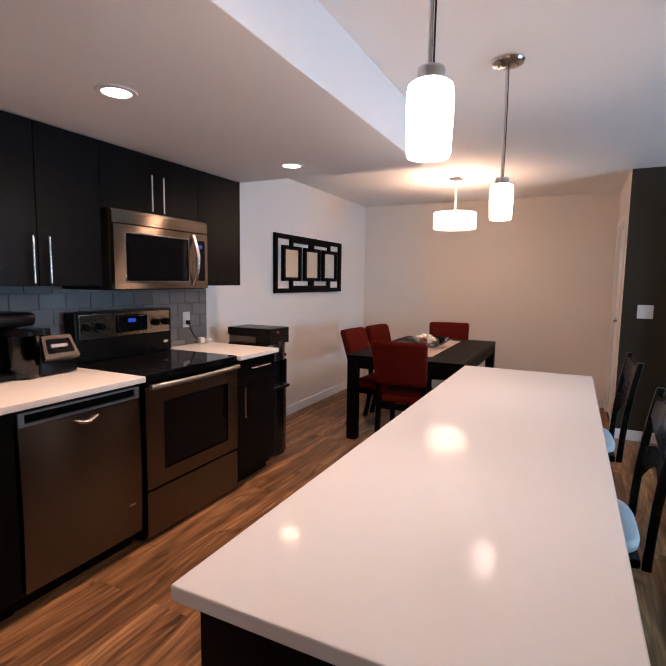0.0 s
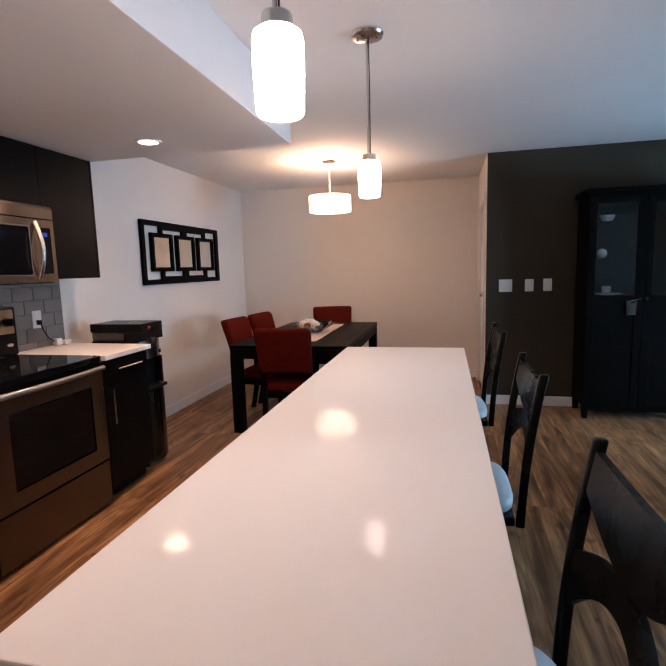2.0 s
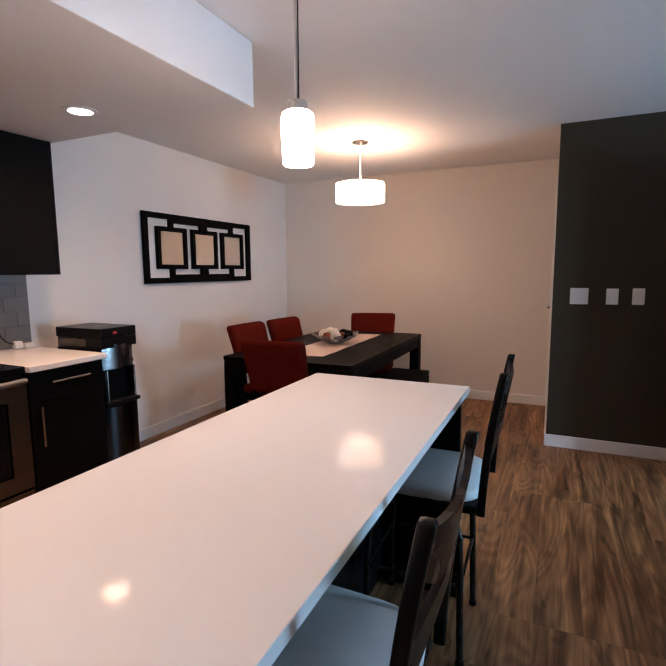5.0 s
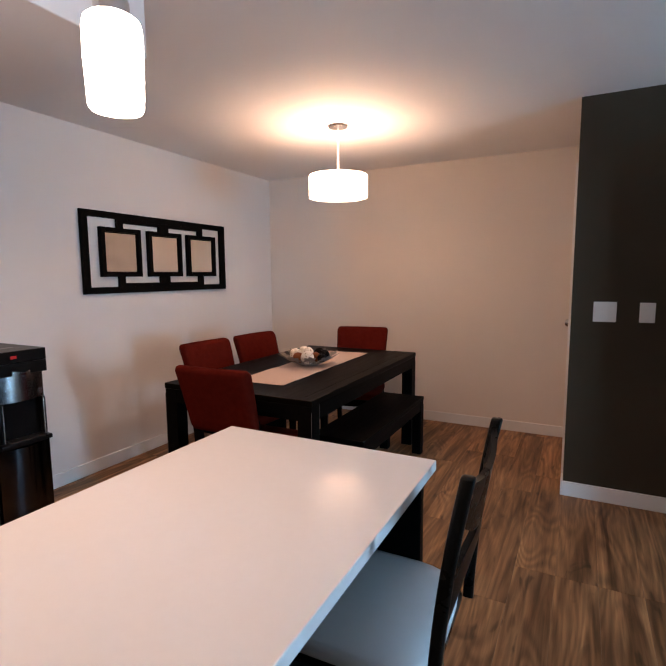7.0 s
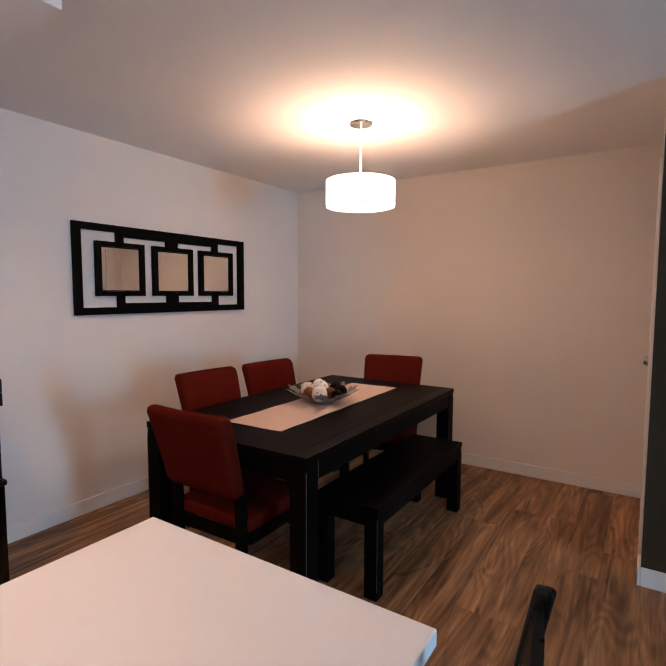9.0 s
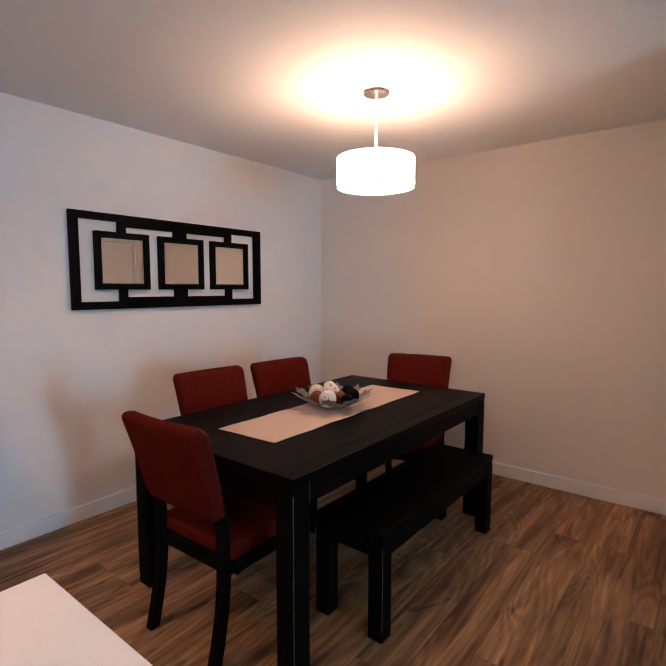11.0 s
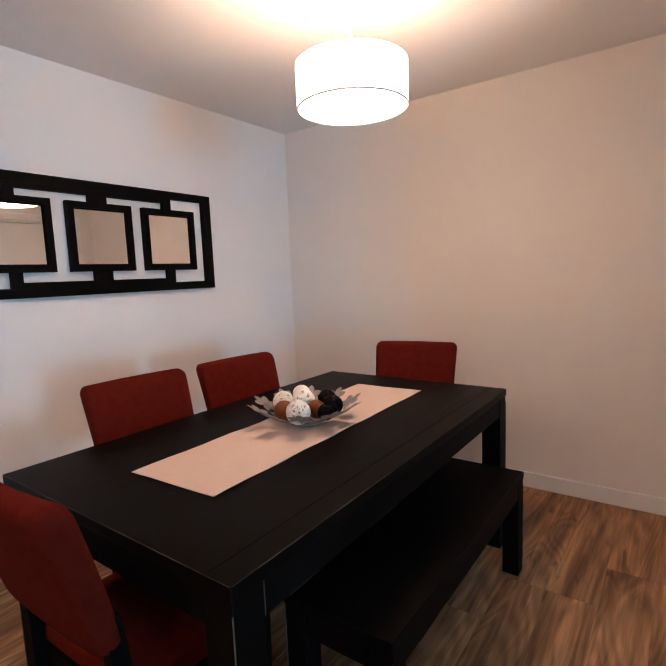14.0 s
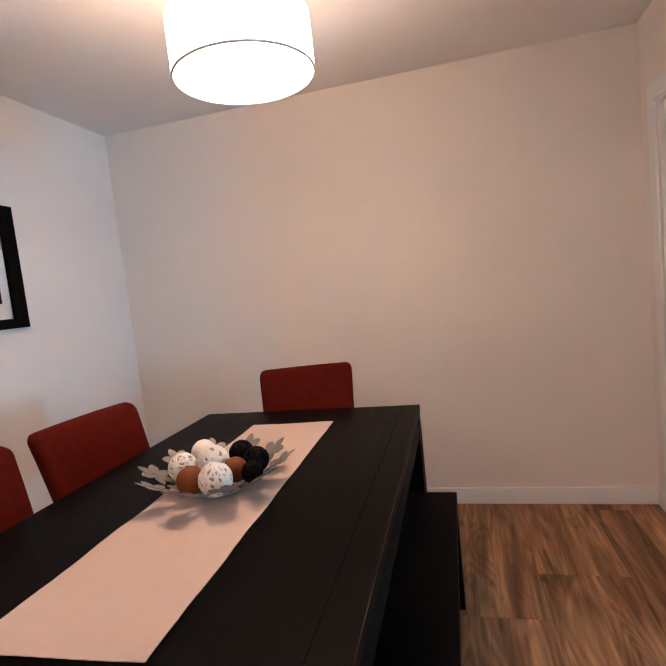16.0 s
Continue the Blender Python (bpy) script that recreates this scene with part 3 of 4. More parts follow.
part("handle", bm, ALU, od, "curved steel handle")
for py in (SY0 + 0.03, SY1 - 0.05):
    part("handle_post", boxes((0.692, 0.72, py, py + 0.02, 0.857, 0.878)), CHROME, od)
part("drawer", boxes((0.657, 0.690, SY0 + 0.004, SY1 - 0.004, 0.030, 0.290), bevel=0.004), STEEL, st, "brushed steel storage drawer")
bm = bmesh.new()
box(bm, 0.02, 0.115, SY0 + 0.03, SY1 - 0.006, 0.937, 1.236, bevel=0.012)
bg = part("backguard", bm, BLACKPLASTIC, st, "black backguard")
part("control_panel", boxes((0.115, 0.121, SY0 + 0.055, SY1 - 0.03, 1.075, 1.222), bevel=0.003), LITSTEEL, bg, "brushed steel control panel")
part("display_bezel", boxes((0.121, 0.126, 2.02, 2.26, 1.10, 1.205), bevel=0.008), BLACKGLASS, bg)
part("display", boxes((0.1262, 0.1268, 2.105, 2.165, 1.158, 1.182)), BLUELED, bg, "small blue clock display")
for ky in (1.80, 1.90, 2.335, 2.425):
    bm = bmesh.new()
    lathe(bm, [(0.0, 0.030), (0.020, 0.030), (0.024, 0.024), (0.027, 0.0)], 0.121, ky, 24, "x", 1.145)
    box(bm, 0.15, 0.157, ky - 0.004, ky + 0.004, 1.124, 1.166)
    part("knob", bm, BLACKPLASTIC, bg, "round black knob")
bm = bmesh.new()
lathe(bm, [(0.0, 0.003), (0.017, 0.003), (0.019, 0.0)], 0.116, 2.43, 24, "x", 1.005)
for v in bm.verts:
    v.co.y, v.co.z = 2.43 + (v.co.y - 2.43) * 1.25, 1.005 + (v.co.z - 1.005) * 0.6
part("badge", bm, CHROME, bg, "small oval badge")

# upper cabinets
def upper_cabinet(y0, y1, z0, doors, label):
    t = thing("wall_cabinet", label, "cabinet", (0, y0, z0))
    part("body", boxes((0.004, 0.338, y0, y1, z0, H_SOFFIT - 0.003)), CAB, t)
    for a, b, hy, h0, h1 in doors:
        d = part("door", boxes((0.340, 0.360, a, b, z0 - 0.002, H_SOFFIT - 0.006), bevel=0.0018), CAB, t)
        bar_handle(d, (0.360, hy, h0), (0.360, hy, h1), (0.03, 0, 0))


upper_cabinet(0.93, 1.386, 1.398, [(0.932, 1.384, 1.347, 1.41, 1.635)], "black-brown wall cabinet with one door")
upper_cabinet(1.388, 1.742, 1.398, [(1.389, 1.741, 1.428, 1.41, 1.635)], "narrow black-brown wall cabinet beside the microwave")
upper_cabinet(1.744, 2.510, 1.825, [(1.745, 2.124, 2.080, 1.838, 2.05), (2.128, 2.509, 2.172, 1.838, 2.05)], "black-brown two-door cabinet over the microwave")
t = thing("wall_cabinet", "black-brown end wall cabinet with one door", "cabinet", (0, 2.512, 1.398))
part("body", boxes((0.004, 0.338, 2.512, 2.952, 1.398, H_SOFFIT - 0.003)), CAB, t)
part("end_panel", boxes((0.004, 0.360, 2.954, 2.972, 1.396, H_SOFFIT - 0.003)), CAB, t)
part("door", boxes((0.340, 0.360, 2.513, 2.951, 1.396, H_SOFFIT - 0.006), bevel=0.0018), CAB, t)

# microwave
mw = thing("microwave", "stainless steel over-range microwave with curved handle", "microwave", (0, 1.746, 1.37))
MY0, MY1 = 1.748, 2.508
part("body", boxes((0.006, 0.405, MY0, MY1, 1.372, 1.822), bevel=0.004), BLACKPLASTIC, mw, "black casing")
bm = bmesh.new()
grid = [[(0.430 + 0.014 * math.sin(math.pi * (0.15 + 0.7 * j / 14)) - (0.010 if i == 3 else 0), MY0 + (MY1 - MY0) * j / 14, z) for j in range(15)] for i, z in enumerate((1.742, 1.775, 1.800, 1.816))]
sheet(bm, grid, 0.04, (-1, 0, 0))
part("top_vent", bm, LITSTEEL, mw, "curved steel vent band")
bm = bmesh.new()
ring_frame(bm, 0.407, 0.438, (MY0 + 0.008, MY1 - 0.150, 1.380, 1.736), (MY0 + 0.085, MY1 - 0.185, 1.425, 1.690))
md = part("door", bm, LITSTEEL, mw, "brushed steel door")
part("door_window", boxes((0.41, 0.434, MY0 + 0.086, MY1 - 0.186, 1.426, 1.689), bevel=0.004), BLACKGLASS, md, "dark door window")
bm = bmesh.new()
ring_frame(bm, 0.4382, 0.441, (MY0 + 0.078, MY1 - 0.178, 1.418, 1.697), (MY0 + 0.085, MY1 - 0.185, 1.425, 1.690))
part("window_border", bm, CHROME, md, "bright window border")
bm = bmesh.new()
tube(bm, [(0.442 + 0.042 * math.sin(math.pi * i / 12), MY1 - 0.142, 1.40 + 0.32 * i / 12) for i in range(13)], 0.013, 20)
part("handle", bm, CHROME, md, "bowed steel handle")
kp = part("keypad", boxes((0.407, 0.436, MY1 - 0.112, MY1 - 0.030, 1.430, 1.690), bevel=0.004), BLACKGLASS, mw, "black keypad panel")
bm = bmesh.new()
ring_frame(bm, 0.407, 0.438, (MY1 - 0.148, MY1 - 0.002, 1.380, 1.736), (MY1 - 0.113, MY1 - 0.029, 1.429, 1.691))
part("keypad_frame", bm, LITSTEEL, mw)
part("display", boxes((0.4362, 0.4366, MY1 - 0.094, MY1 - 0.052, 1.640, 1.664)), BLUELED, kp, "blue clock display")
part("badge", boxes((0.4445, 0.4475, 2.10, 2.15, 1.775, 1.782)), CHROME, mw)

# outlet, plug and charger
ol = thing("wall_outlet", "white wall outlet with a black plug in it", "outlet", (0.01, 2.75, 1.12))
part("plate", boxes((0.010, 0.016, 2.712, 2.788, 1.07, 1.188), bevel=0.002), SWITCH, ol)
for oz in (1.108, 1.152):
    part("socket", boxes((0.016, 0.018, 2.733, 2.767, oz - 0.014, oz + 0.014), bevel=0.001), SWITCH, ol)
cd = thing("charger_cable", "black plug with a cord to a white charger on the counter", "cable", (0.03, 2.75, 0.936))
part("plug", boxes((0.018, 0.045, 2.738, 2.762, 1.092, 1.124), bevel=0.003), BLACKPLASTIC, cd)
bm = bmesh.new()
P = [(0.043, 2.75, 1.095), (0.055, 2.752, 1.06), (0.068, 2.762, 1.02), (0.070, 2.785, 0.99), (0.066, 2.815, 0.975), (0.06, 2.838, 0.968)]
tube(bm, P, 0.0042, 8)
part("cord", bm, BLACKPLASTIC, cd)
bm = boxes((0.040, 0.080, 2.835, 2.885, 0.936, 0.984), bevel=0.008)
box(bm, 0.048, 0.100, 2.888, 2.945, 0.936, 0.966, bevel=0.007)
part("charger", bm, SWITCH, cd, "white charger block")

# blender, jug and coffee maker on the long counter
bl = thing("blender_base", "black blender base with a silver control panel", "blender", (0.20, 1.54, 0.934))
bm = boxes((0.075, 0.315, 1.440, 1.655, 0.938, 1.062), bevel=0.014, seg=3)
for v in bm.verts:
    k = (v.co.z - 0.938) / 0.124
    v.co.x = 0.185 + (v.co.x - 0.185) * (1 - 0.16 * k)
    v.co.y = 1.5475 + (v.co.y - 1.5475) * (1 - 0.12 * k)
part("body", bm, BLACKPLASTIC, bl, angle=50)
bm = bmesh.new()
lathe(bm, [(0.0, 1.060), (0.066, 1.060), (0.062, 1.082), (0.050, 1.090), (0.046, 1.116), (0.0, 1.118)], 0.165, 1.5475, 32)
part("jar_seat", bm, BLACKPLASTIC, bl)
PANELSILVER = material("satin_panel_silver", (0.085, 0.074, 0.065), 0.36, metal=1.0, color2=(0.13, 0.112, 0.098), scale=30)
SLANT = pose(0.318, 1.5475, 1.050, 0, -32, 0)


def slanted(bm):
    """Lay a panel drawn upright in the y-z plane onto the slanted front."""
    for v in bm.verts:
        v.co.y *= 1 - 1.8 * v.co.z
        v.co = SLANT @ v.co
    return bm


bm = bmesh.new()
ring_frame(bm, -0.012, 0.004, (-0.088, 0.088, -0.052, 0.052), (-0.070, 0.070, -0.030, 0.036))
bmesh.ops.bevel(bm, geom=[e for e in bm.edges if e.calc_length() < 0.02], offset=0.003, segments=2, affect="EDGES")
cp = part("control_panel", slanted(bm), PANELSILVER, bl, "angled silver control panel")
part("panel_inset", slanted(boxes((-0.012, 0.0, -0.0695, 0.0695, -0.0295, 0.0355))), BLACKGLASS, cp, "black panel inset")
part("switch_bar", slanted(boxes((0.0, 0.006, -0.046, 0.046, -0.004, 0.012), bevel=0.0028)), ALU, cp, "silver switch bar")
part("mounting", slanted(boxes((-0.07, -0.0125, -0.080, 0.080, -0.048, 0.046), bevel=0.006)), BLACKPLASTIC, bl)
bl.location, bl.scale = (0.18, 1.507, 0.934), (1, 1, 1.27)
jug = thing("water_jug", "clear plastic water jug with a black lid", "jug", (0.24, 1.36, 0.934))
bm = bmesh.new()
lathe(bm, [(0.0, 0.937), (0.060, 0.937), (0.066, 0.95), (0.074, 1.15), (0.071, 1.15), (0.063, 0.955), (0.057, 0.945), (0.0, 0.945)], 0.24, 1.365, 32)
part("body", bm, SMOKE, jug, "clear smoky plastic body")
bm = bmesh.new()
lathe(bm, [(0.0, 1.152), (0.078, 1.152), (0.078, 1.17), (0.06, 1.18), (0.0, 1.185)], 0.24, 1.365, 32)
part("lid", bm, BLACKPLASTIC, jug, "black lid")
bm = bmesh.new()
tube(bm, [(0.25, 1.437, 1.15), (0.25, 1.472, 1.14), (0.25, 1.478, 1.08), (0.25, 1.465, 1.02), (0.25, 1.429, 1.01)], 0.010, 10)
part("handle", bm, BLACKPLASTIC, jug, "dark handle")
cm = thing("coffee_maker", "black plastic coffee maker with a domed lid", "coffee maker", (0.14, 1.30, 0.934))
part("base", boxes((0.03, 0.26, 1.21, 1.37, 0.936, 0.965), bevel=0.01), BLACKPLASTIC, cm)
part("column", boxes((0.03, 0.13, 1.21, 1.42, 0.966, 1.19), bevel=0.012), BLACKPLASTIC, cm)
bm = bmesh.new()
box(bm, 0.03, 0.25, 1.20, 1.44, 1.192, 1.262, bevel=0.028, seg=4)
part("lid", bm, BLACKPLASTIC, cm, "domed black lid", angle=50)

# water cooler
COVER = material("dark_steel_cover", (0.30, 0.30, 0.31), 0.22, metal=1.0, color2=(0.34, 0.34, 0.35), scale=25, rough_var=0.04)
wc = thing("water_cooler", "tall black and steel bottom-loading water cooler", "water cooler", (0.4, 3.17, 0))
CX0, CX1, CY0, CY1, CH = 0.19, 0.600, 3.035, 3.302, 1.062
part("side_panel", boxes((CX0, CX1 - 0.046, CY0 - 0.002, CY0 + 0.012, 0.02, 0.935), bevel=0.003), BLACKPLASTIC, wc)
part("side_panel", boxes((CX0, CX1 - 0.046, CY1 - 0.012, CY1 + 0.002, 0.02, 0.935), bevel=0.003), BLACKPLASTIC, wc)
part("side_trim", boxes((CX0 + 0.01, CX1 - 0.14, CY0 - 0.003, CY0 + 0.010, 0.940, 0.998), bevel=0.003), STEEL, wc, "steel side trim panel")
part("core", boxes((CX0 + 0.002, CX1 - 0.075, CY0 + 0.012, CY1 - 0.012, 0.02, 1.0)), BLACKPLASTIC, wc)
part("top_cap", boxes((CX0 - 0.003, CX1, CY0 - 0.004, CY1 + 0.002, 0.999, CH), bevel=0.005), BLACKPLASTIC, wc, "glossy black top cap")
part("head", boxes((CX1 - 0.135, CX1 - 0.001, CY0 - 0.003, CY1 + 0.001, 0.936, 0.9985), bevel=0.002), BLACKPLASTIC, wc)
part("top_mark", boxes((0.44, 0.46, 3.10, 3.22, CH, CH + 0.0012)), ALU, wc, "grey printed strip")
part("hot_button", boxes((CX1 - 0.003, CX1 + 0.002, 3.120, 3.150, 1.022, 1.038), bevel=0.002), REDLED, wc, "red hot-water button")
bm = bmesh.new()
grid = [[(CX1 - 0.036 + 0.040 * math.sin(math.pi * (0.08 + 0.84 * j / 12)), CY0 + 0.015 + (CY1 - CY0 - 0.03) * j / 12, 0.800 + 0.16 * i / 3 - (0.012 * math.exp(-((j - 6.5) / 1.6) ** 2) if i == 3 else 0)) for j in range(13)] for i in range(4)]
sheet(bm, grid, 0.02, (-1, 0, 0))
part("tap_cover", bm, COVER, wc, "curved steel tap cover")
part("energy_badge", boxes((CX1 - 0.024, CX1 - 0.012, 3.258, 3.280, 0.822, 0.848)), CHROME, wc)
part("niche_post", boxes((CX1 - 0.05, CX1 - 0.008, CY0 + 0.013, CY0 + 0.026, 0.595, 0.800), bevel=0.006), BLACKPLASTIC, wc)
part("niche_post", boxes((CX1 - 0.05, CX1 - 0.008, CY1 - 0.026, CY1 - 0.013, 0.595, 0.800), bevel=0.006), BLACKPLASTIC, wc)
for s in (CY0 + 0.026, CY1 - 0.032):
    bm = bmesh.new()
    tube(bm, [(CX1 - 0.006, s + 0.003, 0.60 + 0.195 * i / 4) for i in range(5)], 0.0048, 14)
    part("niche_edge", bm, CHROME, wc, "bright vertical trim")
bm = boxes((CX1 - 0.074, CX1 + 0.014, CY0 + 0.002, CY1 - 0.002, 0.566, 0.592), bevel=0.006)
part("drip_tray", bm, BLACKPLASTIC, wc)
part("tray_grille", boxes((CX1 - 0.05, CX1 + 0.004, CY0 + 0.05, CY1 - 0.05, 0.592, 0.596)), CHROME, wc)
bm = bmesh.new()
grid = [[(CX1 - 0.030 + 0.046 * math.sin(math.pi * (0.05 + 0.90 * j / 14)), CY0 + 0.0005 + (CY1 - CY0 - 0.001) * j / 14, z) for j in range(15)] for z in (0.03, 0.2, 0.4, 0.558)]
sheet(bm, grid, 0.03, (-1, 0, 0))
part("door", bm, material("dark_steel_door", (0.050, 0.058, 0.066), 0.16, metal=1.0, color2=(0.060, 0.068, 0.076), scale=20, rough_var=0.03), wc, "dark glossy bowed lower door")
for s in ((0.22, CY0 + 0.03), (0.22, CY1 - 0.03), (0.55, CY0 + 0.03), (0.55, CY1 - 0.03)):
    bm = bmesh.new()
    lathe(bm, [(0.0, 0.0), (0.016, 0.0), (0.016, 0.02), (0.0, 0.02)], s[0], s[1], 16)
    part("foot", bm, BLACKPLASTIC, wc)


# ---- island ----
isl = thing("kitchen_island", "black-brown island base with full-width end panels", "island", (2.12, 0.5, 0))
part("body", boxes((2.125, 2.46, 0.545, 2.925, 0.09, 0.888)), CAB, isl)
part("toe_kick", boxes((2.19, 2.44, 0.545, 2.925, 0, 0.088)), CAB, isl)
part("end_panel", boxes((2.118, 2.785, 0.515, 0.543, 0, 0.888), bevel=0.002), CAB, isl)
part("end_panel", boxes((2.118, 2.785, 2.927, 2.955, 0, 0.888), bevel=0.002), CAB, isl)
for k in range(4):
    a = 0.55 + 0.594 * k
    d = part("door", boxes((2.103, 2.123, a + 0.002, a + 0.590, 0.095, 0.884), bevel=0.002), CAB, isl)
single("island_countertop", boxes((2.090, 2.807, 0.474, 3.0, 0.890, 0.920), bevel=0.0035), QUARTZ, "long white polished quartz island countertop", "countertop", (2.09, 0.474, 0.89))


# ---- bar stools ----
def rounded_post(bm, points, hx, hy):
    rings = []
    lx, ly, lz = points[-1]
    ends = [(p, 1.0) for p in points] + [((lx, ly, lz + 0.003), 0.90), ((lx, ly, lz + 0.0045), 0.72)]
    for (x, y, z), f in ends:
        ring = []
        for i in range(16):
            a = 2 * math.pi * (i + 0.5) / 16
            cs, sn = math.cos(a), math.sin(a)
            ring.append(bm.verts.new((x + f * hx * math.copysign(abs(cs) ** 0.5, cs), y + f * hy * math.copysign(abs(sn) ** 0.5, sn), z)))
        rings.append(ring)
    for p, q in zip(rings, rings[1:]):
        for i in range(16):
            bm.faces.new((p[i], p[(i + 1) % 16], q[(i + 1) % 16], q[i]))
    bm.faces.new(rings[0])
    bm.faces.new(rings[-1])


def bar_stool():
    """Seat centre over the origin, back towards +x."""
    t = thing("bar_stool", "black bar stool with white vinyl seat and curved back", "stool", group="island stools")
    bm = bmesh.new()
    n, rows = 40, []
    for r, z in ((0.0, 0.675), (0.45, 0.674), (0.75, 0.668), (0.94, 0.657), (1.0, 0.640), (0.99, 0.620), (0.93, 0.612), (0.0, 0.612)):
        ring = []
        for i in range(n):
            a = 2 * math.pi * i / n
            c, s = math.cos(a), math.sin(a)
            p = 2 / 4.6
            ring.append((0.013 + 0.217 * r * math.copysign(abs(c) ** p, c), 0.200 * r * math.copysign(abs(s) ** p, s) * (1 - 0.06 * c), z))
        rows.append(ring)
    vr = [[bm.verts.new(p) for p in ring] for ring in rows[1:-1]]
    top, low = bm.verts.new(rows[0][0]), bm.verts.new(rows[-1][0])
    for i in range(n):
        j = (i + 1) % n
        bm.faces.new((top, vr[0][i], vr[0][j]))
        bm.faces.new((low, vr[-1][j], vr[-1][i]))
        for a, b in zip(vr, vr[1:]):
            bm.faces.new((a[i], b[i], b[j], a[j]))
    part("seat", bm, WHITEVINYL, t, "padded white vinyl seat", angle=70)
    part("seat_frame", boxes((-0.185, 0.224, -0.185, 0.185, 0.578, 0.611), bevel=0.010), STOOLBLACK, t, "black wooden seat frame")
    bm = bmesh.new()
    lathe(bm, [(0.0, 0.535), (0.10, 0.535), (0.10, 0.545), (0.075, 0.577), (0.0, 0.577)], 0, 0, 28)
    part("swivel_plate", bm, BLACKMETAL, t)

    def back_x(z):
        u = (z - 0.58) / 0.5
        return 0.236 + 0.014 * u + 0.045 * u * u
    for s in (-1, 1):
        bm = bmesh.new()
        rounded_post(bm, [(back_x(0.590 + 0.484 * i / 11), 0.194 * s, 0.590 + 0.484 * i / 11) for i in range(12)], 0.0135, 0.0115)
        post = part("back_post", bm, STOOLBLACK, t, angle=50)
        for z in (0.66, 1.045):
            bm = bmesh.new()
            lathe(bm, [(0.0, 0.002), (0.004, 0.0015), (0.005, 0.0)], back_x(z) + 0.0125, 0.194 * s, 10, "x", z)
            part("bolt", bm, CHROME, post)

    def strip(lo, hi):
        bm = bmesh.new()
        grid = []
        for i in range(5):
            row = []
            for j in range(17):
                u = 2 * j / 16 - 1
                z = lo(u) + (hi(u) - lo(u)) * i / 4
                row.append((back_x(z) - 0.008 + 0.020 * (1 - u * u), 0.178 * u, z))
            grid.append(row)
        sheet(bm, grid, 0.014, (1, 0, 0))
        return bm
    part("top_rail", strip(lambda u: 0.905 + 0.075 * u * u, lambda u: 1.035 + 0.022 * u * u), STOOLBLACK, t, "curved black top rail")
    part("back_slat", strip(lambda u: 0.845 - 0.105 * u * u, lambda u: 0.9045 - 0.045 * u * u), STOOLBLACK, t, "arched black back slat")
    for sx in (-1, 1):
        for sy in (-1, 1):
            bm = bmesh.new()
            pts = [(0.05 * sx, 0.05 * sy, 0.545), (0.115 * sx, 0.115 * sy, 0.540), (0.150 * sx, 0.150 * sy, 0.518), (0.165 * sx, 0.165 * sy, 0.47),
                   (0.170 * sx, 0.170 * sy, 0.36), (0.174 * sx, 0.174 * sy, 0.18), (0.178 * sx, 0.178 * sy, 0.012)]
            tube(bm, pts, 0.0125, 20)
            leg = part("leg", bm, BLACKMETAL, t, "curved black metal leg")
            bm = bmesh.new()
            lathe(bm, [(0.0, 0.0), (0.016, 0.0), (0.016, 0.022), (0.0, 0.022)], 0.178 * sx, 0.178 * sy, 14)
            part("rubber_foot", bm, BLACKPLASTIC, leg)
    q = 0.171
    for p0, p1 in (((-q, -q), (q, -q)), ((q, -q), (q, q)), ((q, q), (-q, q)), ((-q, q), (-q, -q))):
        bm = bmesh.new()
        tube(bm, [(p0[0], p0[1], 0.30), (p1[0], p1[1], 0.30)], 0.0065, 20)
        part("stretcher", bm, BLACKMETAL, t, "thin black foot rail")
    return t


stool = bar_stool()
STOOLS = [(2.684, 2.735, 1.5), (2.688, 1.740, 0.5), (2.690, 0.792, 1.0)]
stool.matrix_basis = pose(STOOLS[0][0], STOOLS[0][1], 0, 0, 0, STOOLS[0][2])
for sx, sy, a in STOOLS[1:]:
    copy_thing(stool, pose(sx, sy, 0, 0, 0, a))


# ---- dining set ----
def parsons(name, label, cat, x0, x1, y0, y1, top, thick, leg, apron, topmat):
    """Square-legged table or bench with legs flush with its edges."""
    t = thing(name, label, cat, ((x0 + x1) / 2, (y0 + y1) / 2, 0))
    part("top", boxes((x0 - 0.003, x1 + 0.003, y0 - 0.003, y1 + 0.003, top - thick, top), bevel=0.003), topmat, t)
    z = top - thick - 0.001
    for lx in (x0, x1 - leg):
        for ly in (y0, y1 - leg):
            lg = part("leg", boxes((lx, lx + leg, ly, ly + leg, 0, z), bevel=0.003), BLACKWOOD, t)
            ex = lx + leg if lx > x0 else lx
            ey = ly if ly == y0 else ly + leg
            part("worn_edge", boxes((ex - 0.0012, ex + 0.0012, ey - 0.0012, ey + 0.0012, 0.05, z - 0.03)), WORN, lg, "rubbed pale edge")
    for d in ((x0 + leg + 0.001, x1 - leg - 0.001, y0 + 0.002, y0 + 0.024), (x0 + leg + 0.001, x1 - leg - 0.001, y1 - 0.024, y1 - 0.002),
              (x0 + 0.002, x0 + 0.024, y0 + leg + 0.001, y1 - leg - 0.001), (x1 - 0.024, x1 - 0.002, y0 + leg + 0.001, y1 - leg - 0.001)):
        part("apron", boxes((*d, top - thick - apron, z), bevel=0.002), BLACKWOOD, t)
    for d in () if top < 0.6 else ((x1 + 0.0016, x1 + 0.0034, y0, y1, top - 0.0020, top - 0.0006), (x0, x1, y0 - 0.0034, y0 - 0.0016, top - 0.0020, top - 0.0006)):
        part("worn_edge", boxes(d), SCUFF, t, "faintly rubbed edge")
    rub = random.Random(len(name))
    for _ in range(4):
        a = rub.uniform(y0 + 0.15, y1 - 0.35)
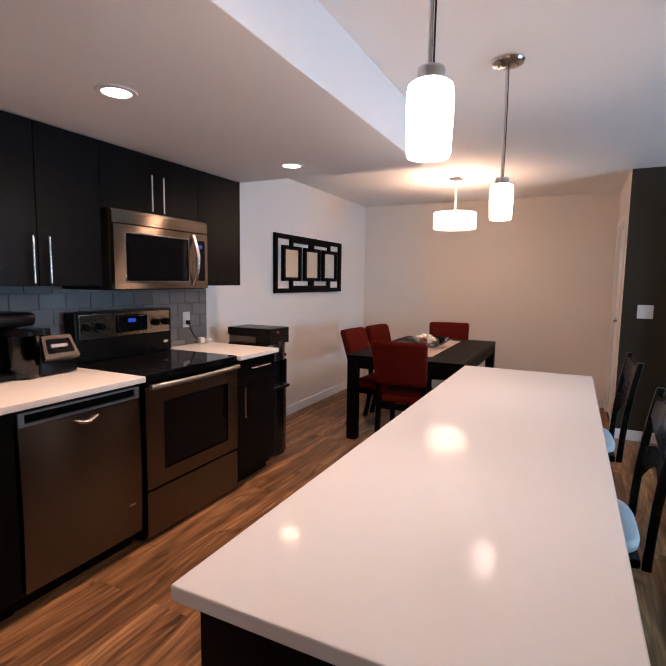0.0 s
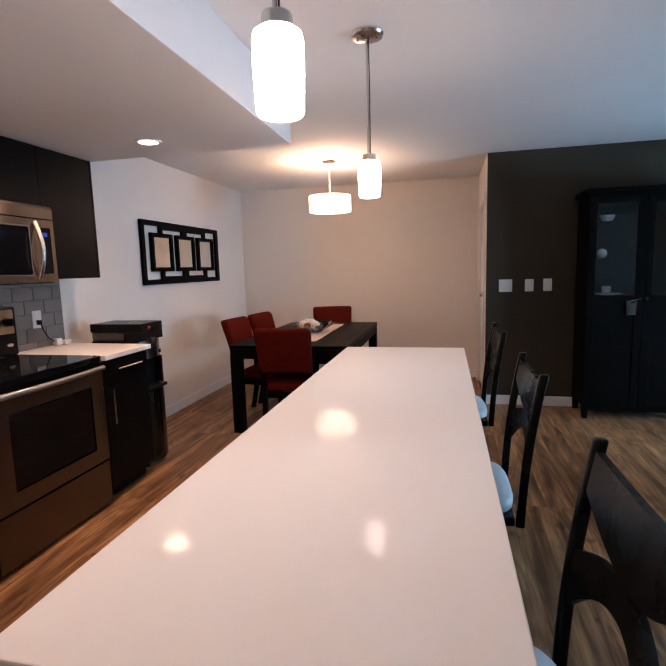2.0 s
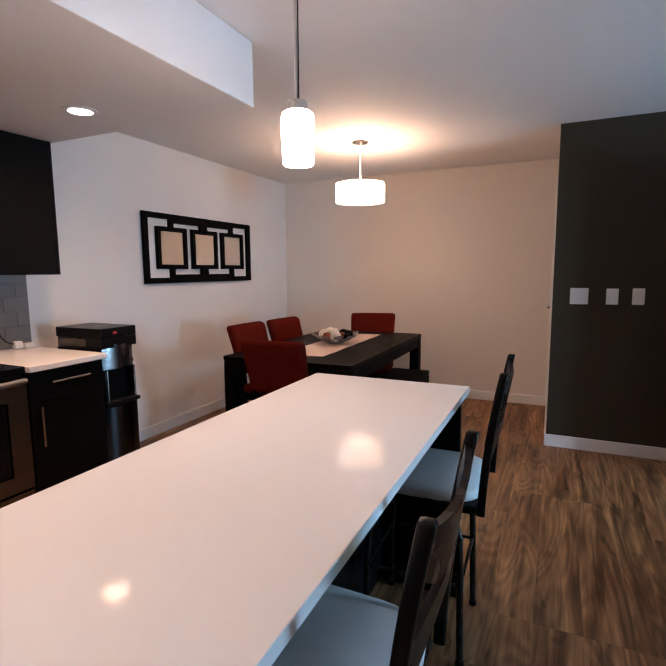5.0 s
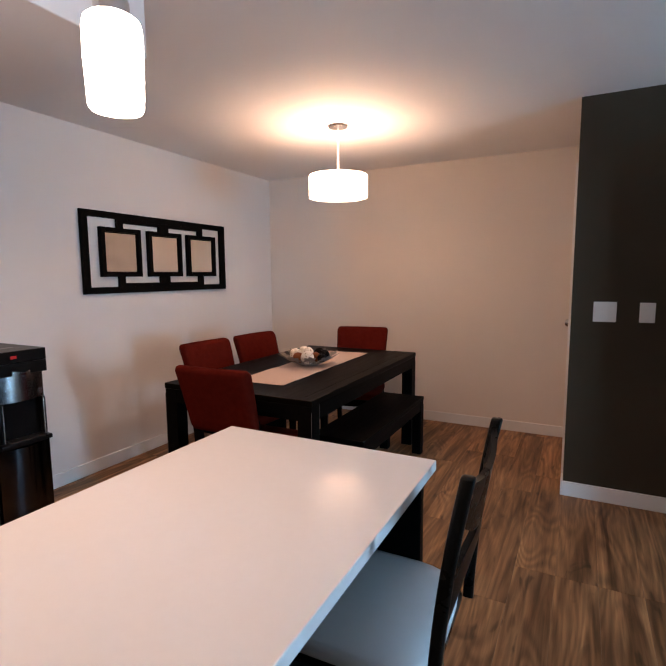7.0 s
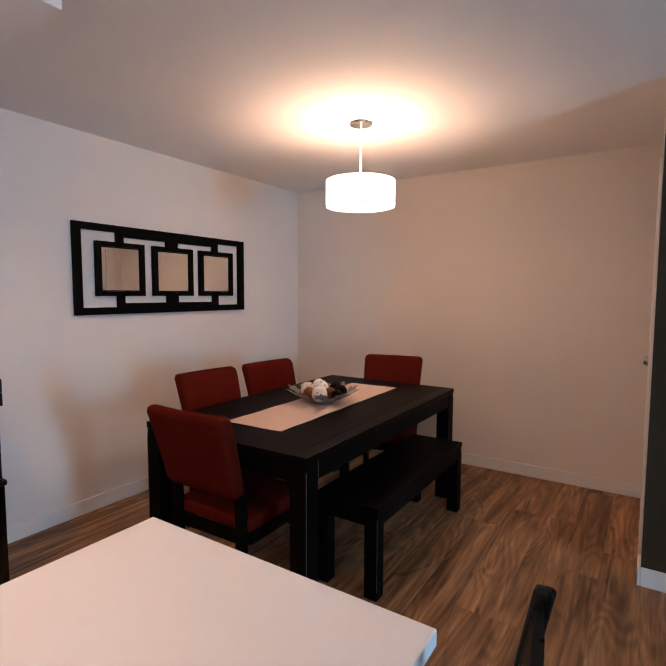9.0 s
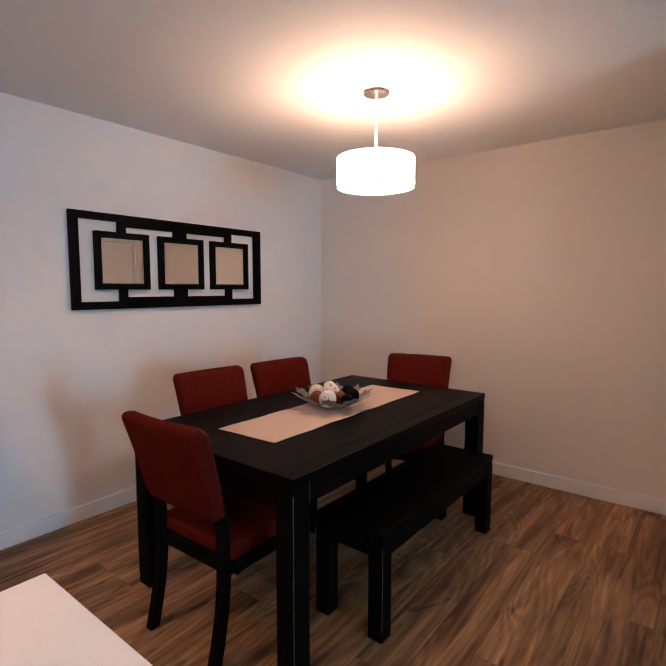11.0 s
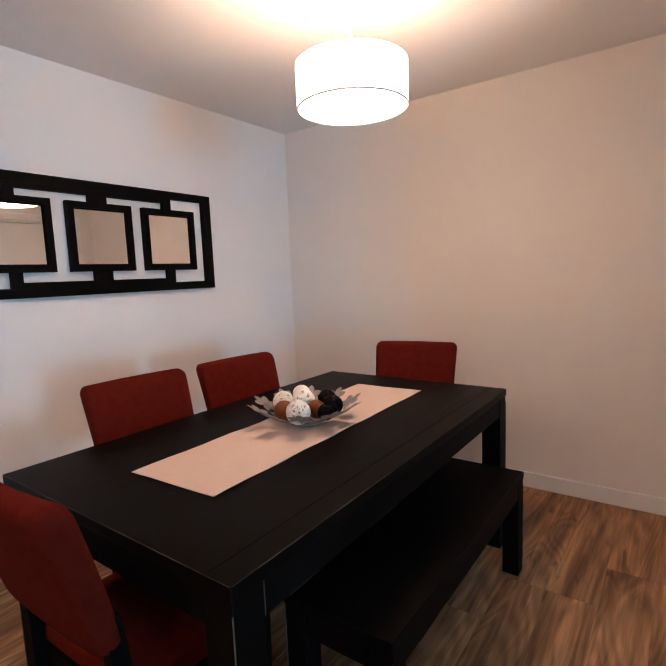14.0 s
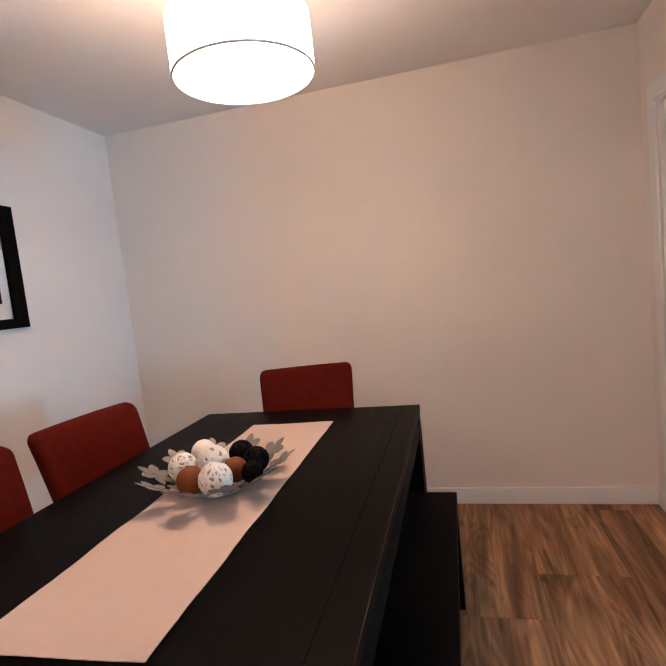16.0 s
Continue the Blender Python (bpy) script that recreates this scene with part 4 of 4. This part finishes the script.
        part("worn_edge", boxes((x1 - 0.0032, x1 - 0.0014, a, a + rub.uniform(0.06, 0.2), top - thick - apron - 0.0003, top - thick - apron + 0.0014)), SCUFF, t, "rubbed scuff on the apron")
    return t


TX0, TX1, TY0, TY1, TZ = 0.882, 1.917, 3.857, 5.633, 0.783
tab = parsons("dining_table", "black-brown wooden dining table with square legs, worn edges", "table", TX0, TX1, TY0, TY1, TZ, 0.034, 0.088, 0.085, TABLETOP)
part("joint_line", boxes((TX1 - 0.001, TX1 + 0.0004, TY0 + 0.0875, TY0 + 0.0895, TZ - 0.118, TZ - 0.038)), WORN, tab, "pale joint line beside the leg")
part("seam", boxes((TX1 - 0.0728, TX1 - 0.0712, TY0 + 0.004, TY1 - 0.004, TZ - 0.002, TZ + 0.0004)), GROOVE, tab, "fine seam in the tabletop")
parsons("dining_bench", "black-brown wooden dining bench under the table edge", "bench", 1.70, 2.050, 4.235, 5.440, 0.463, 0.030, 0.070, 0.075, BLACKWOOD)


def dining_chair():
    """Facing +y, origin on the floor under the seat's middle."""
    t = thing("dining_chair", "dark wood dining chair with red upholstered seat and back", "chair", group="chairs round the table")
    bm = bmesh.new()
    cushion(bm, -0.235, 0.235, -0.215, 0.235, 0.405, 0.475, 0.022, crown=0.012)
    part("seat", bm, REDFAB, t, "red fabric seat pad", angle=70)
    for d in ((-0.215, 0.215, 0.195, 0.217), (-0.215, 0.215, -0.217, -0.195), (-0.225, -0.203, -0.19, 0.19), (0.203, 0.225, -0.19, 0.19)):
        part("seat_rail", boxes((*d, 0.345, 0.403), bevel=0.003), BLACKWOOD, t)
    for s in (-1, 1):
        bm = bmesh.new()
        box(bm, 0.209 * s - 0.021, 0.209 * s + 0.021, 0.180, 0.222, 0, 0.403, bevel=0.004)
        for v in bm.verts:
            k = (0.403 - v.co.z) / 0.403
            v.co.x -= (v.co.x - 0.209 * s) * 0.25 * k
            v.co.y -= (v.co.y - 0.201) * 0.25 * k
        part("leg", bm, BLACKWOOD, t, "straight front leg")
        bm = bmesh.new()
        grid = []
        for z, y in ((0.0, -0.285), (0.10, -0.262), (0.20, -0.243), (0.30, -0.232), (0.40, -0.228), (0.50, -0.230), (0.58, -0.238), (0.66, -0.250)):
            grid.append([(0.200 * s - 0.019, y - 0.02, z), (0.200 * s + 0.019, y - 0.02, z)])
        sheet(bm, grid, 0.04, (0, 1, 0))
        part("leg", bm, BLACKWOOD, t, "flared back leg")
    bm = bmesh.new()
    cols, rows = 21, 17

    def surf(u, v, side):
        z = 0.570 + 0.386 * v
        lean = -0.245 - 0.084 * v - 0.020 * v * v
        half = 0.222 + 0.018 * v
        bow = -0.020 * (1 - u * u) * (0.3 + 0.7 * v)
        pad = (0.032 + 0.007 * v) * (1 - abs(u) ** 26) ** 0.5 * (1 - abs(2 * v - 1) ** 20) ** 0.5
        # rounded corners
        r, ax, az = 0.034, abs(half * u) - half + 0.034, abs(v - 0.5) * 0.386 - 0.193 + 0.034
        px, pz = half * u, z
        if ax > 0 and az > 0:
            k = max(ax, az) / math.hypot(ax, az)
            px = math.copysign(half - r + ax * k, u)
            pz = 0.763 + math.copysign(0.193 - r + az * k, v - 0.5)
        return (px, lean + bow + side * pad, pz)
    faces = {}
    for side in (-1, 1):
        g = [[bm.verts.new(surf(math.sin(math.pi / 2 * (2 * j / (cols - 1) - 1)), 0.5 + 0.5 * math.sin(math.pi / 2 * (2 * i / (rows - 1) - 1)), side)) for j in range(cols)] for i in range(rows)]
        for i in range(rows - 1):
            for j in range(cols - 1):
                bm.faces.new((g[i][j], g[i][j + 1], g[i + 1][j + 1], g[i + 1][j]))
    bmesh.ops.remove_doubles(bm, verts=bm.verts, dist=0.0008)
    part("backrest", bm, REDFAB, t, "padded red fabric backrest", angle=80)
    return t


chair = dining_chair()
# seat centre x, y and turn
CHAIRS = [(1.416, 4.008, 1.5), (1.008, 4.450, -93.5), (1.056, 4.986, -95.5), (1.410, 5.510, 192.0)]
chair.matrix_basis = pose(CHAIRS[0][0], CHAIRS[0][1], 0, 0, 0, CHAIRS[0][2])
for ax, ay, a in CHAIRS[1:]:
    copy_thing(chair, pose(ax, ay, 0, 0, 0, a))

# table runner
bm = bmesh.new()
RX0, RX1, RY0, RY1 = 1.236, 1.590, 4.085, 5.400
grid = []
for i in range(40):
    y = RY0 + (RY1 - RY0) * i / 39
    wob = 0.0007 * math.sin(i * 0.9) + 0.0006 * math.sin(i * 2.3 + 1)
    grid.append([(RX0 + wob + (RX1 - RX0) * j / 6 + (0.002 - 0.014 * (i / 39)), y + 0.02 * (j / 6 - 0.5) * (1 if i == 0 else 0.6), TZ + 0.0025 + 0.0012 * math.sin(i * 0.7 + j)) for j in range(7)])
sheet(bm, grid, 0.0018, (0, 0, 1))
single("table_runner", bm, LINEN, "plain pinkish-beige linen runner along the dining table", "runner", (1.42, 4.73, TZ))

# leaf bowl with decorative balls
BX, BY, BZ = 1.399, 4.735, TZ + 0.006
bowl = thing("leaf_bowl", "pewter metal bowl made of cut-out flower leaves", "bowl", (BX, BY, BZ))


def bowl_point(r, a):
    h = 0.010 + 0.80 * max(0, r - 0.07) ** 1.25
    return Vector((BX + r * math.cos(a), BY + r * math.sin(a), BZ + h))


bm = bmesh.new()
lathe(bm, [(0.0, 0.0), (0.066, 0.0), (0.085, 0.010), (0.083, 0.013), (0.064, 0.003), (0.0, 0.003)], BX, BY, 36, cz=BZ)
part("base_dish", bm, LEAFMETAL, bowl)


def petal(bm, r0, a0, length, width, turn):
    ca, sa = math.cos(turn), math.sin(turn)
    grid = []
    for i in range(10):
        f = i / 9
        half = width * (0.5 * math.sin(math.pi * min(1, 0.04 + 0.955 * f) ** 1.35) ** 0.75 + 0.03)
        row = []
        for s in (-1, 0, 1):
            lx, ly = length * f * ca - half * s * sa, length * f * sa + half * s * ca
            r = r0 + lx
            row.append(bowl_point(r, a0 + ly / max(0.06, r0 + lx)) + Vector((0, 0, 0.0015 * abs(s))))
        grid.append(row)
    sheet(bm, grid, 0.0016, (0, 0, 1))


rnd = random.Random(5)
for k in range(10):
    a = 2 * math.pi * k / 10 + 0.25
    bm = bmesh.new()
    tube(bm, [bowl_point(0.070, a), bowl_point(0.11, a), bowl_point(0.145, a), bowl_point(0.176, a)], 0.0032, 6)
    for q in range(6):
        petal(bm, 0.180, a, 0.050, 0.025, 2 * math.pi * q / 6 + rnd.uniform(-0.12, 0.12))
    part("flower_leaf", bm, LEAFMETAL, bowl)
    bm = bmesh.new()
    petal(bm, 0.072, a + 0.35, 0.072, 0.030, rnd.uniform(-0.2, 0.2))
    part("inner_leaf", bm, LEAFMETAL, bowl)


def ball(name, x, y, z, r, mat, label, wraps, seed, inner=None):
    rr = random.Random(seed)
    t = thing(name, label, "ball", (x, y, z - r), group="balls in the leaf bowl")
    bm = bmesh.new()
    bmesh.ops.create_uvsphere(bm, u_segments=28, v_segments=18, radius=r * (0.90 if wraps else 1.0))
    bmesh.ops.translate(bm, verts=bm.verts, vec=(x, y, z))
    part("core", bm, inner or mat, t)
    if wraps:
        bm = bmesh.new()
        for _ in range(wraps):
            m = Euler((rr.uniform(0, 6.3), rr.uniform(0, 6.3), rr.uniform(0, 6.3))).to_matrix()
            off = rr.uniform(-0.5, 0.5) * r
            rad = math.sqrt(max(0.0001, (r * 0.955) ** 2 - off * off))
            tube(bm, [m @ Vector((rad * math.cos(2 * math.pi * i / 22), rad * math.sin(2 * math.pi * i / 22), off)) for i in range(22)], 0.0028, 5, closed=True)
        bmesh.ops.translate(bm, verts=bm.verts, vec=(x, y, z))
        tagged(part("winding", bm, mat, t, angle=80), kind="stuff")


B0 = BZ + 0.016
TWINECORE = material("twine_shadow_core", (0.30, 0.21, 0.14), 0.9, color2=(0.40, 0.30, 0.21), scale=60)
ball("twine_ball", BX + 0.046, BY - 0.100, B0 + 0.054, 0.046, TWINE, "cream twine-wrapped ball in the leaf bowl", 36, 1, TWINECORE)
ball("twine_ball", BX - 0.105, BY - 0.012, B0 + 0.056, 0.042, TWINE, "cream twine-wrapped ball in the leaf bowl", 36, 2, TWINECORE)
ball("twine_ball", BX - 0.018, BY + 0.012, B0 + 0.066, 0.045, TWINE, "cream twine-wrapped ball in the leaf bowl", 36, 3, TWINECORE)
ball("cream_ball", BX - 0.088, BY + 0.085, B0 + 0.068, 0.038, TWINE, "smooth cream ball in the leaf bowl", 0, 4)
ball("brown_ball", BX - 0.040, BY - 0.082, B0 + 0.044, 0.040, BROWNBALL, "brown felt ball in the leaf bowl", 0, 5)
ball("brown_ball", BX + 0.062, BY - 0.010, B0 + 0.046, 0.036, BROWNBALL, "brown felt ball in the leaf bowl", 0, 6)
ball("black_ball", BX + 0.105, BY + 0.042, B0 + 0.056, 0.038, BLACKBALL, "black twine-wrapped ball in the leaf bowl", 22, 7)
ball("black_ball", BX + 0.030, BY + 0.105, B0 + 0.056, 0.038, BLACKBALL, "black twine-wrapped ball in the leaf bowl", 22, 8)
ball("black_ball", BX + 0.124, BY - 0.034, B0 + 0.048, 0.030, BLACKBALL, "small black twine-wrapped ball in the leaf bowl", 18, 9)

# mirror frame on the west wall
mf = thing("wall_mirror", "black wooden wall frame holding three square mirrors", "mirror", (0, 4.74, 1.31))
MA, MB, MZ0, MZ1 = 3.975, 5.500, 1.310, 1.907
bm = boxes((0.004, 0.030, MA, MB, MZ1 - 0.046, MZ1), (0.004, 0.030, MA, MB, MZ0, MZ0 + 0.048), (0.004, 0.030, MA, MA + 0.052, MZ0 + 0.048, MZ1 - 0.046), (0.004, 0.030, MB - 0.066, MB, MZ0 + 0.048, MZ1 - 0.046),
           (0.004, 0.029, 4.274, 5.194, MZ1 - 0.074, MZ1 - 0.046), (0.004, 0.029, 4.274, 5.194, MZ0 + 0.048, MZ0 + 0.075))
for a, b in ((4.274, 4.327), (4.681, 4.783), (5.136, 5.194)):
    box(bm, 0.004, 0.029, a, b, 1.795, MZ1 - 0.074)
    box(bm, 0.004, 0.029, a, b, MZ0 + 0.075, 1.433)
part("frame", bm, BLACKWOOD, mf, "black wooden lattice frame")
for a in (4.122, 4.560, 4.995):
    b, z0, z1 = a + 0.360, 1.433, 1.795
    fr = part("square_frame", boxes((0.004, 0.040, a, b, z1 - 0.031, z1), (0.004, 0.040, a, b, z0, z0 + 0.031), (0.004, 0.040, a, a + 0.033, z0 + 0.031, z1 - 0.031), (0.004, 0.040, b - 0.033, b, z0 + 0.031, z1 - 0.031)), BLACKWOOD, mf)
    bm = boxes((0.010, 0.026, a + 0.0335, b - 0.0335, z0 + 0.0315, z1 - 0.0315), bevel=0.008, seg=1)
    part("mirror_glass", bm, MIRROR, fr, "bevelled mirror glass")


# ---- switches on the charcoal wall ----
def switch(x0, x1, z0, z1, gangs, label):
    t = thing("light_switch", label, "switch", ((x0 + x1) / 2, Y_DARK, z0), group="wall switches")
    part("plate", boxes((x0, x1, Y_DARK - 0.006, Y_DARK, z0, z1), bevel=0.002), SWITCH, t)
    w = (x1 - x0) / gangs
    for g in range(gangs):
        c = x0 + w * (g + 0.5)
        bm = boxes((c - 0.016, c + 0.016, Y_DARK - 0.010, Y_DARK - 0.006, (z0 + z1) / 2 - 0.032, (z0 + z1) / 2 + 0.032), bevel=0.0015)
        part("rocker", bm, SWITCH, t)


switch(3.211, 3.335, 1.140, 1.262, 2, "white double light switch plate")
switch(3.453, 3.532, 1.142, 1.260, 1, "white single light switch plate")
switch(3.620, 3.698, 1.144, 1.262, 1, "white single light switch plate")

# ---- glass-door cabinet ----
hut = thing("display_cabinet", "tall black display cabinet with glass upper doors and legs", "cabinet", (4.35, 4.9, 0))
HX0, HX1, HY0, HY1 = 3.905, 4.800, 4.690, 5.072
part("side", boxes((HX0, HX0 + 0.022, HY0 + 0.022, HY1, 0.115, 1.965)), BLACKWOOD, hut)
part("side", boxes((HX1 - 0.022, HX1, HY0 + 0.022, HY1, 0.115, 1.965)), BLACKWOOD, hut)
part("back", boxes((HX0 + 0.022, HX1 - 0.022, HY1 - 0.012, HY1, 0.115, 1.965)), INNERDARK, hut)
part("bottom", boxes((HX0 + 0.022, HX1 - 0.022, HY0 + 0.022, HY1 - 0.012, 0.115, 0.145)), BLACKWOOD, hut)
part("middle_shelf", boxes((HX0 + 0.022, HX1 - 0.022, HY0 + 0.022, HY1 - 0.012, 1.060, 1.085)), BLACKWOOD, hut)
part("cornice", boxes((HX0 - 0.035, HX1 + 0.035, HY0 - 0.03, HY1 + 0.002, 1.985, 2.030), bevel=0.012, seg=3), BLACKWOOD, hut)
part("top", boxes((HX0 - 0.012, HX1 + 0.012, HY0 - 0.008, HY1, 1.965, 1.984), bevel=0.004), BLACKWOOD, hut)
for lx in (HX0, HX1 - 0.055):
    for ly in (HY0 + 0.004, HY1 - 0.055):
        bm = boxes((lx, lx + 0.055, ly, ly + 0.055, 0, 0.114), bevel=0.004)
        for v in bm.verts:
            k = (0.114 - v.co.z) / 0.114
            v.co.x += (lx + 0.0275 - v.co.x) * 0.3 * k
        part("leg", bm, BLACKWOOD, hut)
part("skirt", boxes((HX0 + 0.056, HX1 - 0.056, HY0 + 0.010, HY0 + 0.028, 0.075, 0.114)), BLACKWOOD, hut)
for z in (1.435, 1.60):
    part("glass_shelf", boxes((HX0 + 0.023, HX1 - 0.023, HY0 + 0.04, HY1 - 0.014, z, z + 0.006)), GLASS, hut, "clear glass shelf")
mid = (HX0 + HX1) / 2
for a, b, kn in ((HX0 + 0.002, mid - 0.002, 1), (mid + 0.002, HX1 - 0.002, -1)):
    d = part("door", boxes((a, a + 0.062, HY0, HY0 + 0.020, 0.118, 1.963), bevel=0.002), BLACKWOOD, hut)
    part("stile", boxes((b - 0.062, b, HY0, HY0 + 0.020, 0.118, 1.963), bevel=0.002), BLACKWOOD, d)
    for r0, r1 in ((1.900, 1.963), (1.030, 1.112), (0.118, 0.190)):
        part("rail", boxes((a + 0.0625, b - 0.0625, HY0, HY0 + 0.020, r0, r1), bevel=0.002), BLACKWOOD, d)
    part("door_panel", boxes((a + 0.060, b - 0.060, HY0 + 0.007, HY0 + 0.017, 0.188, 1.032)), BLACKWOOD, d)
    gl = part("pane", boxes((a + 0.060, b - 0.060, HY0 + 0.009, HY0 + 0.013, 1.110, 1.902)), GLASS, d, "clear glass pane")
    bm = bmesh.new()
    kx = b - 0.022 if kn > 0 else a + 0.022
    lathe(bm, [(0.0, -0.026), (0.011, -0.025), (0.014, -0.018), (0.006, -0.009), (0.006, 0.0)], kx, HY0, 18, "y", 1.085)
    part("knob", bm, BLACKMETAL, d, "small dark metal knob")


bm = bmesh.new()
grid = []
for i in range(7):
    f = i / 6
    row = []
    for j in range(9):
        u = 2 * j / 8 - 1
        ear = 0.030 * max(0, abs(u) - 0.45) / 0.55 if i == 6 else 0
        row.append((4.262 + (0.034 + 0.008 * f) * u, HY0 - 0.012 - 0.010 * (1 - u * u) * (1 - (2 * f - 1) ** 2), 0.945 + 0.105 * f + ear))
    grid.append(row)
sheet(bm, grid, 0.006, (0, 1, 0))
POUCH = material("grey_cream_cloth", (0.030, 0.027, 0.020), 0.9, color2=(0.045, 0.041, 0.031), scale=50, bump=0.5, bump_scale=600)
pouch = thing("hanging_pouch", "small cream cloth pouch hanging on the cabinet door", "pouch", (4.262, HY0 - 0.012, 0.945))
part("cloth", bm, POUCH, pouch)
bm = bmesh.new()
tube(bm, [(4.225, HY0 - 0.008, 1.05), (4.262, HY0 - 0.012, 1.068), (4.310, HY0 - 0.015, 1.080), (4.328, HY0 - 0.014, 1.084)], 0.0015, 8)
part("string", bm, LINEN, pouch)

def dish(name, label, x, y, z, profile):
    bm = bmesh.new()
    lathe(bm, profile, x, y, 28, cz=z)
    single(name, bm, PORCELAIN, label, name.split("_")[-1], (x, y, z))


CUP = [(0.0, 0.0), (0.032, 0.0), (0.042, 0.012), (0.066, 0.058), (0.063, 0.058), (0.040, 0.016), (0.0, 0.008)]
dish("white_bowl", "white porcelain bowl on a glass cabinet shelf", 4.095, 4.87, 1.7565, CUP)
part("glass_shelf", boxes((HX0 + 0.023, HX1 - 0.023, HY0 + 0.04, HY1 - 0.014, 1.750, 1.756)), GLASS, hut, "clear glass shelf")
bm = bmesh.new()
bmesh.ops.create_uvsphere(bm, u_segments=24, v_segments=16, radius=0.042)
bmesh.ops.translate(bm, verts=bm.verts, vec=(4.062, 4.86, 1.4835))
single("white_vase", bm, PORCELAIN, "round white porcelain ornament on a glass shelf", "ornament", (4.062, 4.86, 1.4415))
dish("white_plate", "white porcelain platter on the middle shelf", 4.125, 4.87, 1.1095, [(0.0, 0.0), (0.07, 0.0), (0.115, 0.012), (0.113, 0.015), (0.068, 0.005), (0.0, 0.005)])
dish("white_cup", "white porcelain cup on the middle shelf", 4.13, 4.93, 1.126, [(0.0, 0.0), (0.028, 0.0), (0.038, 0.01), (0.040, 0.06), (0.037, 0.06), (0.034, 0.012), (0.0, 0.006)])
part("riser", boxes((HX0 + 0.03, HX1 - 0.03, HY0 + 0.03, HY1 - 0.02, 1.086, 1.109)), BLACKWOOD, hut)

# low dark table in the living room
ct = thing("coffee_table", "low black coffee table with rounded corners", "table", (4.75, 3.3, 0))
bm = bmesh.new()
box(bm, 4.335, 5.25, 2.75, 3.30, 0.385, 0.415)
bmesh.ops.bevel(bm, geom=[e for e in bm.edges if abs(e.verts[0].co.z - e.verts[1].co.z) > 0.01], offset=0.05, segments=5, affect="EDGES")
part("top", bm, BLACKWOOD, ct)
for lx in (4.40, 5.14):
    for ly in (2.81, 3.20):
        part("leg", boxes((lx, lx + 0.045, ly, ly + 0.045, 0, 0.384), bevel=0.004), BLACKWOOD, ct)

# ---- backsplash tiles ----
bs = structure("backsplash", boxes((0.0, 0.005, 0.55, 2.988, 0.935, 1.397)), GROUT, "grey glazed subway tile backsplash")
TW, TH, GAP = 0.163, 0.0925, 0.003
TOP_JOINT = 1.3476
tile_cache = {}


def tile_mesh(w, h):
    key = (round(w, 3), round(h, 3))
    if key not in tile_cache:
        bm = boxes((0, 0.0055, -w / 2, w / 2, -h / 2, h / 2))
        bmesh.ops.bevel(bm, geom=[e for e in bm.edges if min(e.verts[0].co.x, e.verts[1].co.x) > 0.005], offset=0.0022, segments=1, affect="EDGES")
        tile_cache[key] = mesh_of("tile", bm, TILE, flat=True)
    return tile_cache[key]


for row in range(7):
    ztop = min(1.397, TOP_JOINT + TH - row * TH)
    zlow = max(0.9355, TOP_JOINT - row * TH)
    if ztop - zlow < 0.01:
        continue
    y = 2.988 - (TW * 0.5 if row % 2 else 0)
    spans = [(max(0.55, e - TW), e) for e in [y - k * TW for k in range(17)] if e > 0.57]
    if row % 2:
        spans.append((y, 2.988))
    for a, b in spans:
        ob = new("tile", tile_mesh(b - a - GAP, ztop - zlow - GAP))
        ob.location = (0.0045, (a + b) / 2, (ztop + zlow) / 2)
        ob.parent = bs

# ---- floor planks ----
floor_ob = bpy.data.objects["floor"]
PW, PL = 0.182, 1.22
plank_cache = {}


def plank_mesh(w, length):
    key = (round(w, 3), round(length, 3))
    if key not in plank_cache:
        bm = boxes((-w / 2, w / 2, -length / 2, length / 2, -0.004, 0))
        bmesh.ops.bevel(bm, geom=[e for e in bm.edges if min(e.verts[0].co.z, e.verts[1].co.z) > -0.001], offset=0.0005, segments=1, affect="EDGES")
        plank_cache[key] = mesh_of("plank", bm, PLANK, flat=True)
    return plank_cache[key]


rnd = random.Random(11)
far_bm = bmesh.new()
col = 0
x = 0.0
while x < X_EAST - 0.01:
    w = min(PW, X_EAST - x)
    y = Y_BACK - rnd.choice((0.0, 0.31, 0.61, 0.92))
    ymax = Y_FAR if x + w <= X_DINE + 0.14 else Y_DARK
    while y < ymax - 0.005:
        y0, y1 = max(y, Y_BACK), min(y + PL, ymax)
        if y1 - y0 > 0.01:
            if y1 < -0.6 or x > 5.2:
                box(far_bm, x + 0.0004, x + w - 0.0004, y0 + 0.0004, y1 - 0.0004, -0.004, 0.0)
            else:
                ob = new("plank", plank_mesh(w - 0.0004, y1 - y0 - 0.0004))
                ob.location = (x + w / 2, (y0 + y1) / 2, 0)
                ob.parent = floor_ob
        y += PL
    x += w
far = part("plank_rest", far_bm, PLANK, floor_ob, flat=True)
tagged(far, kind="stuff")
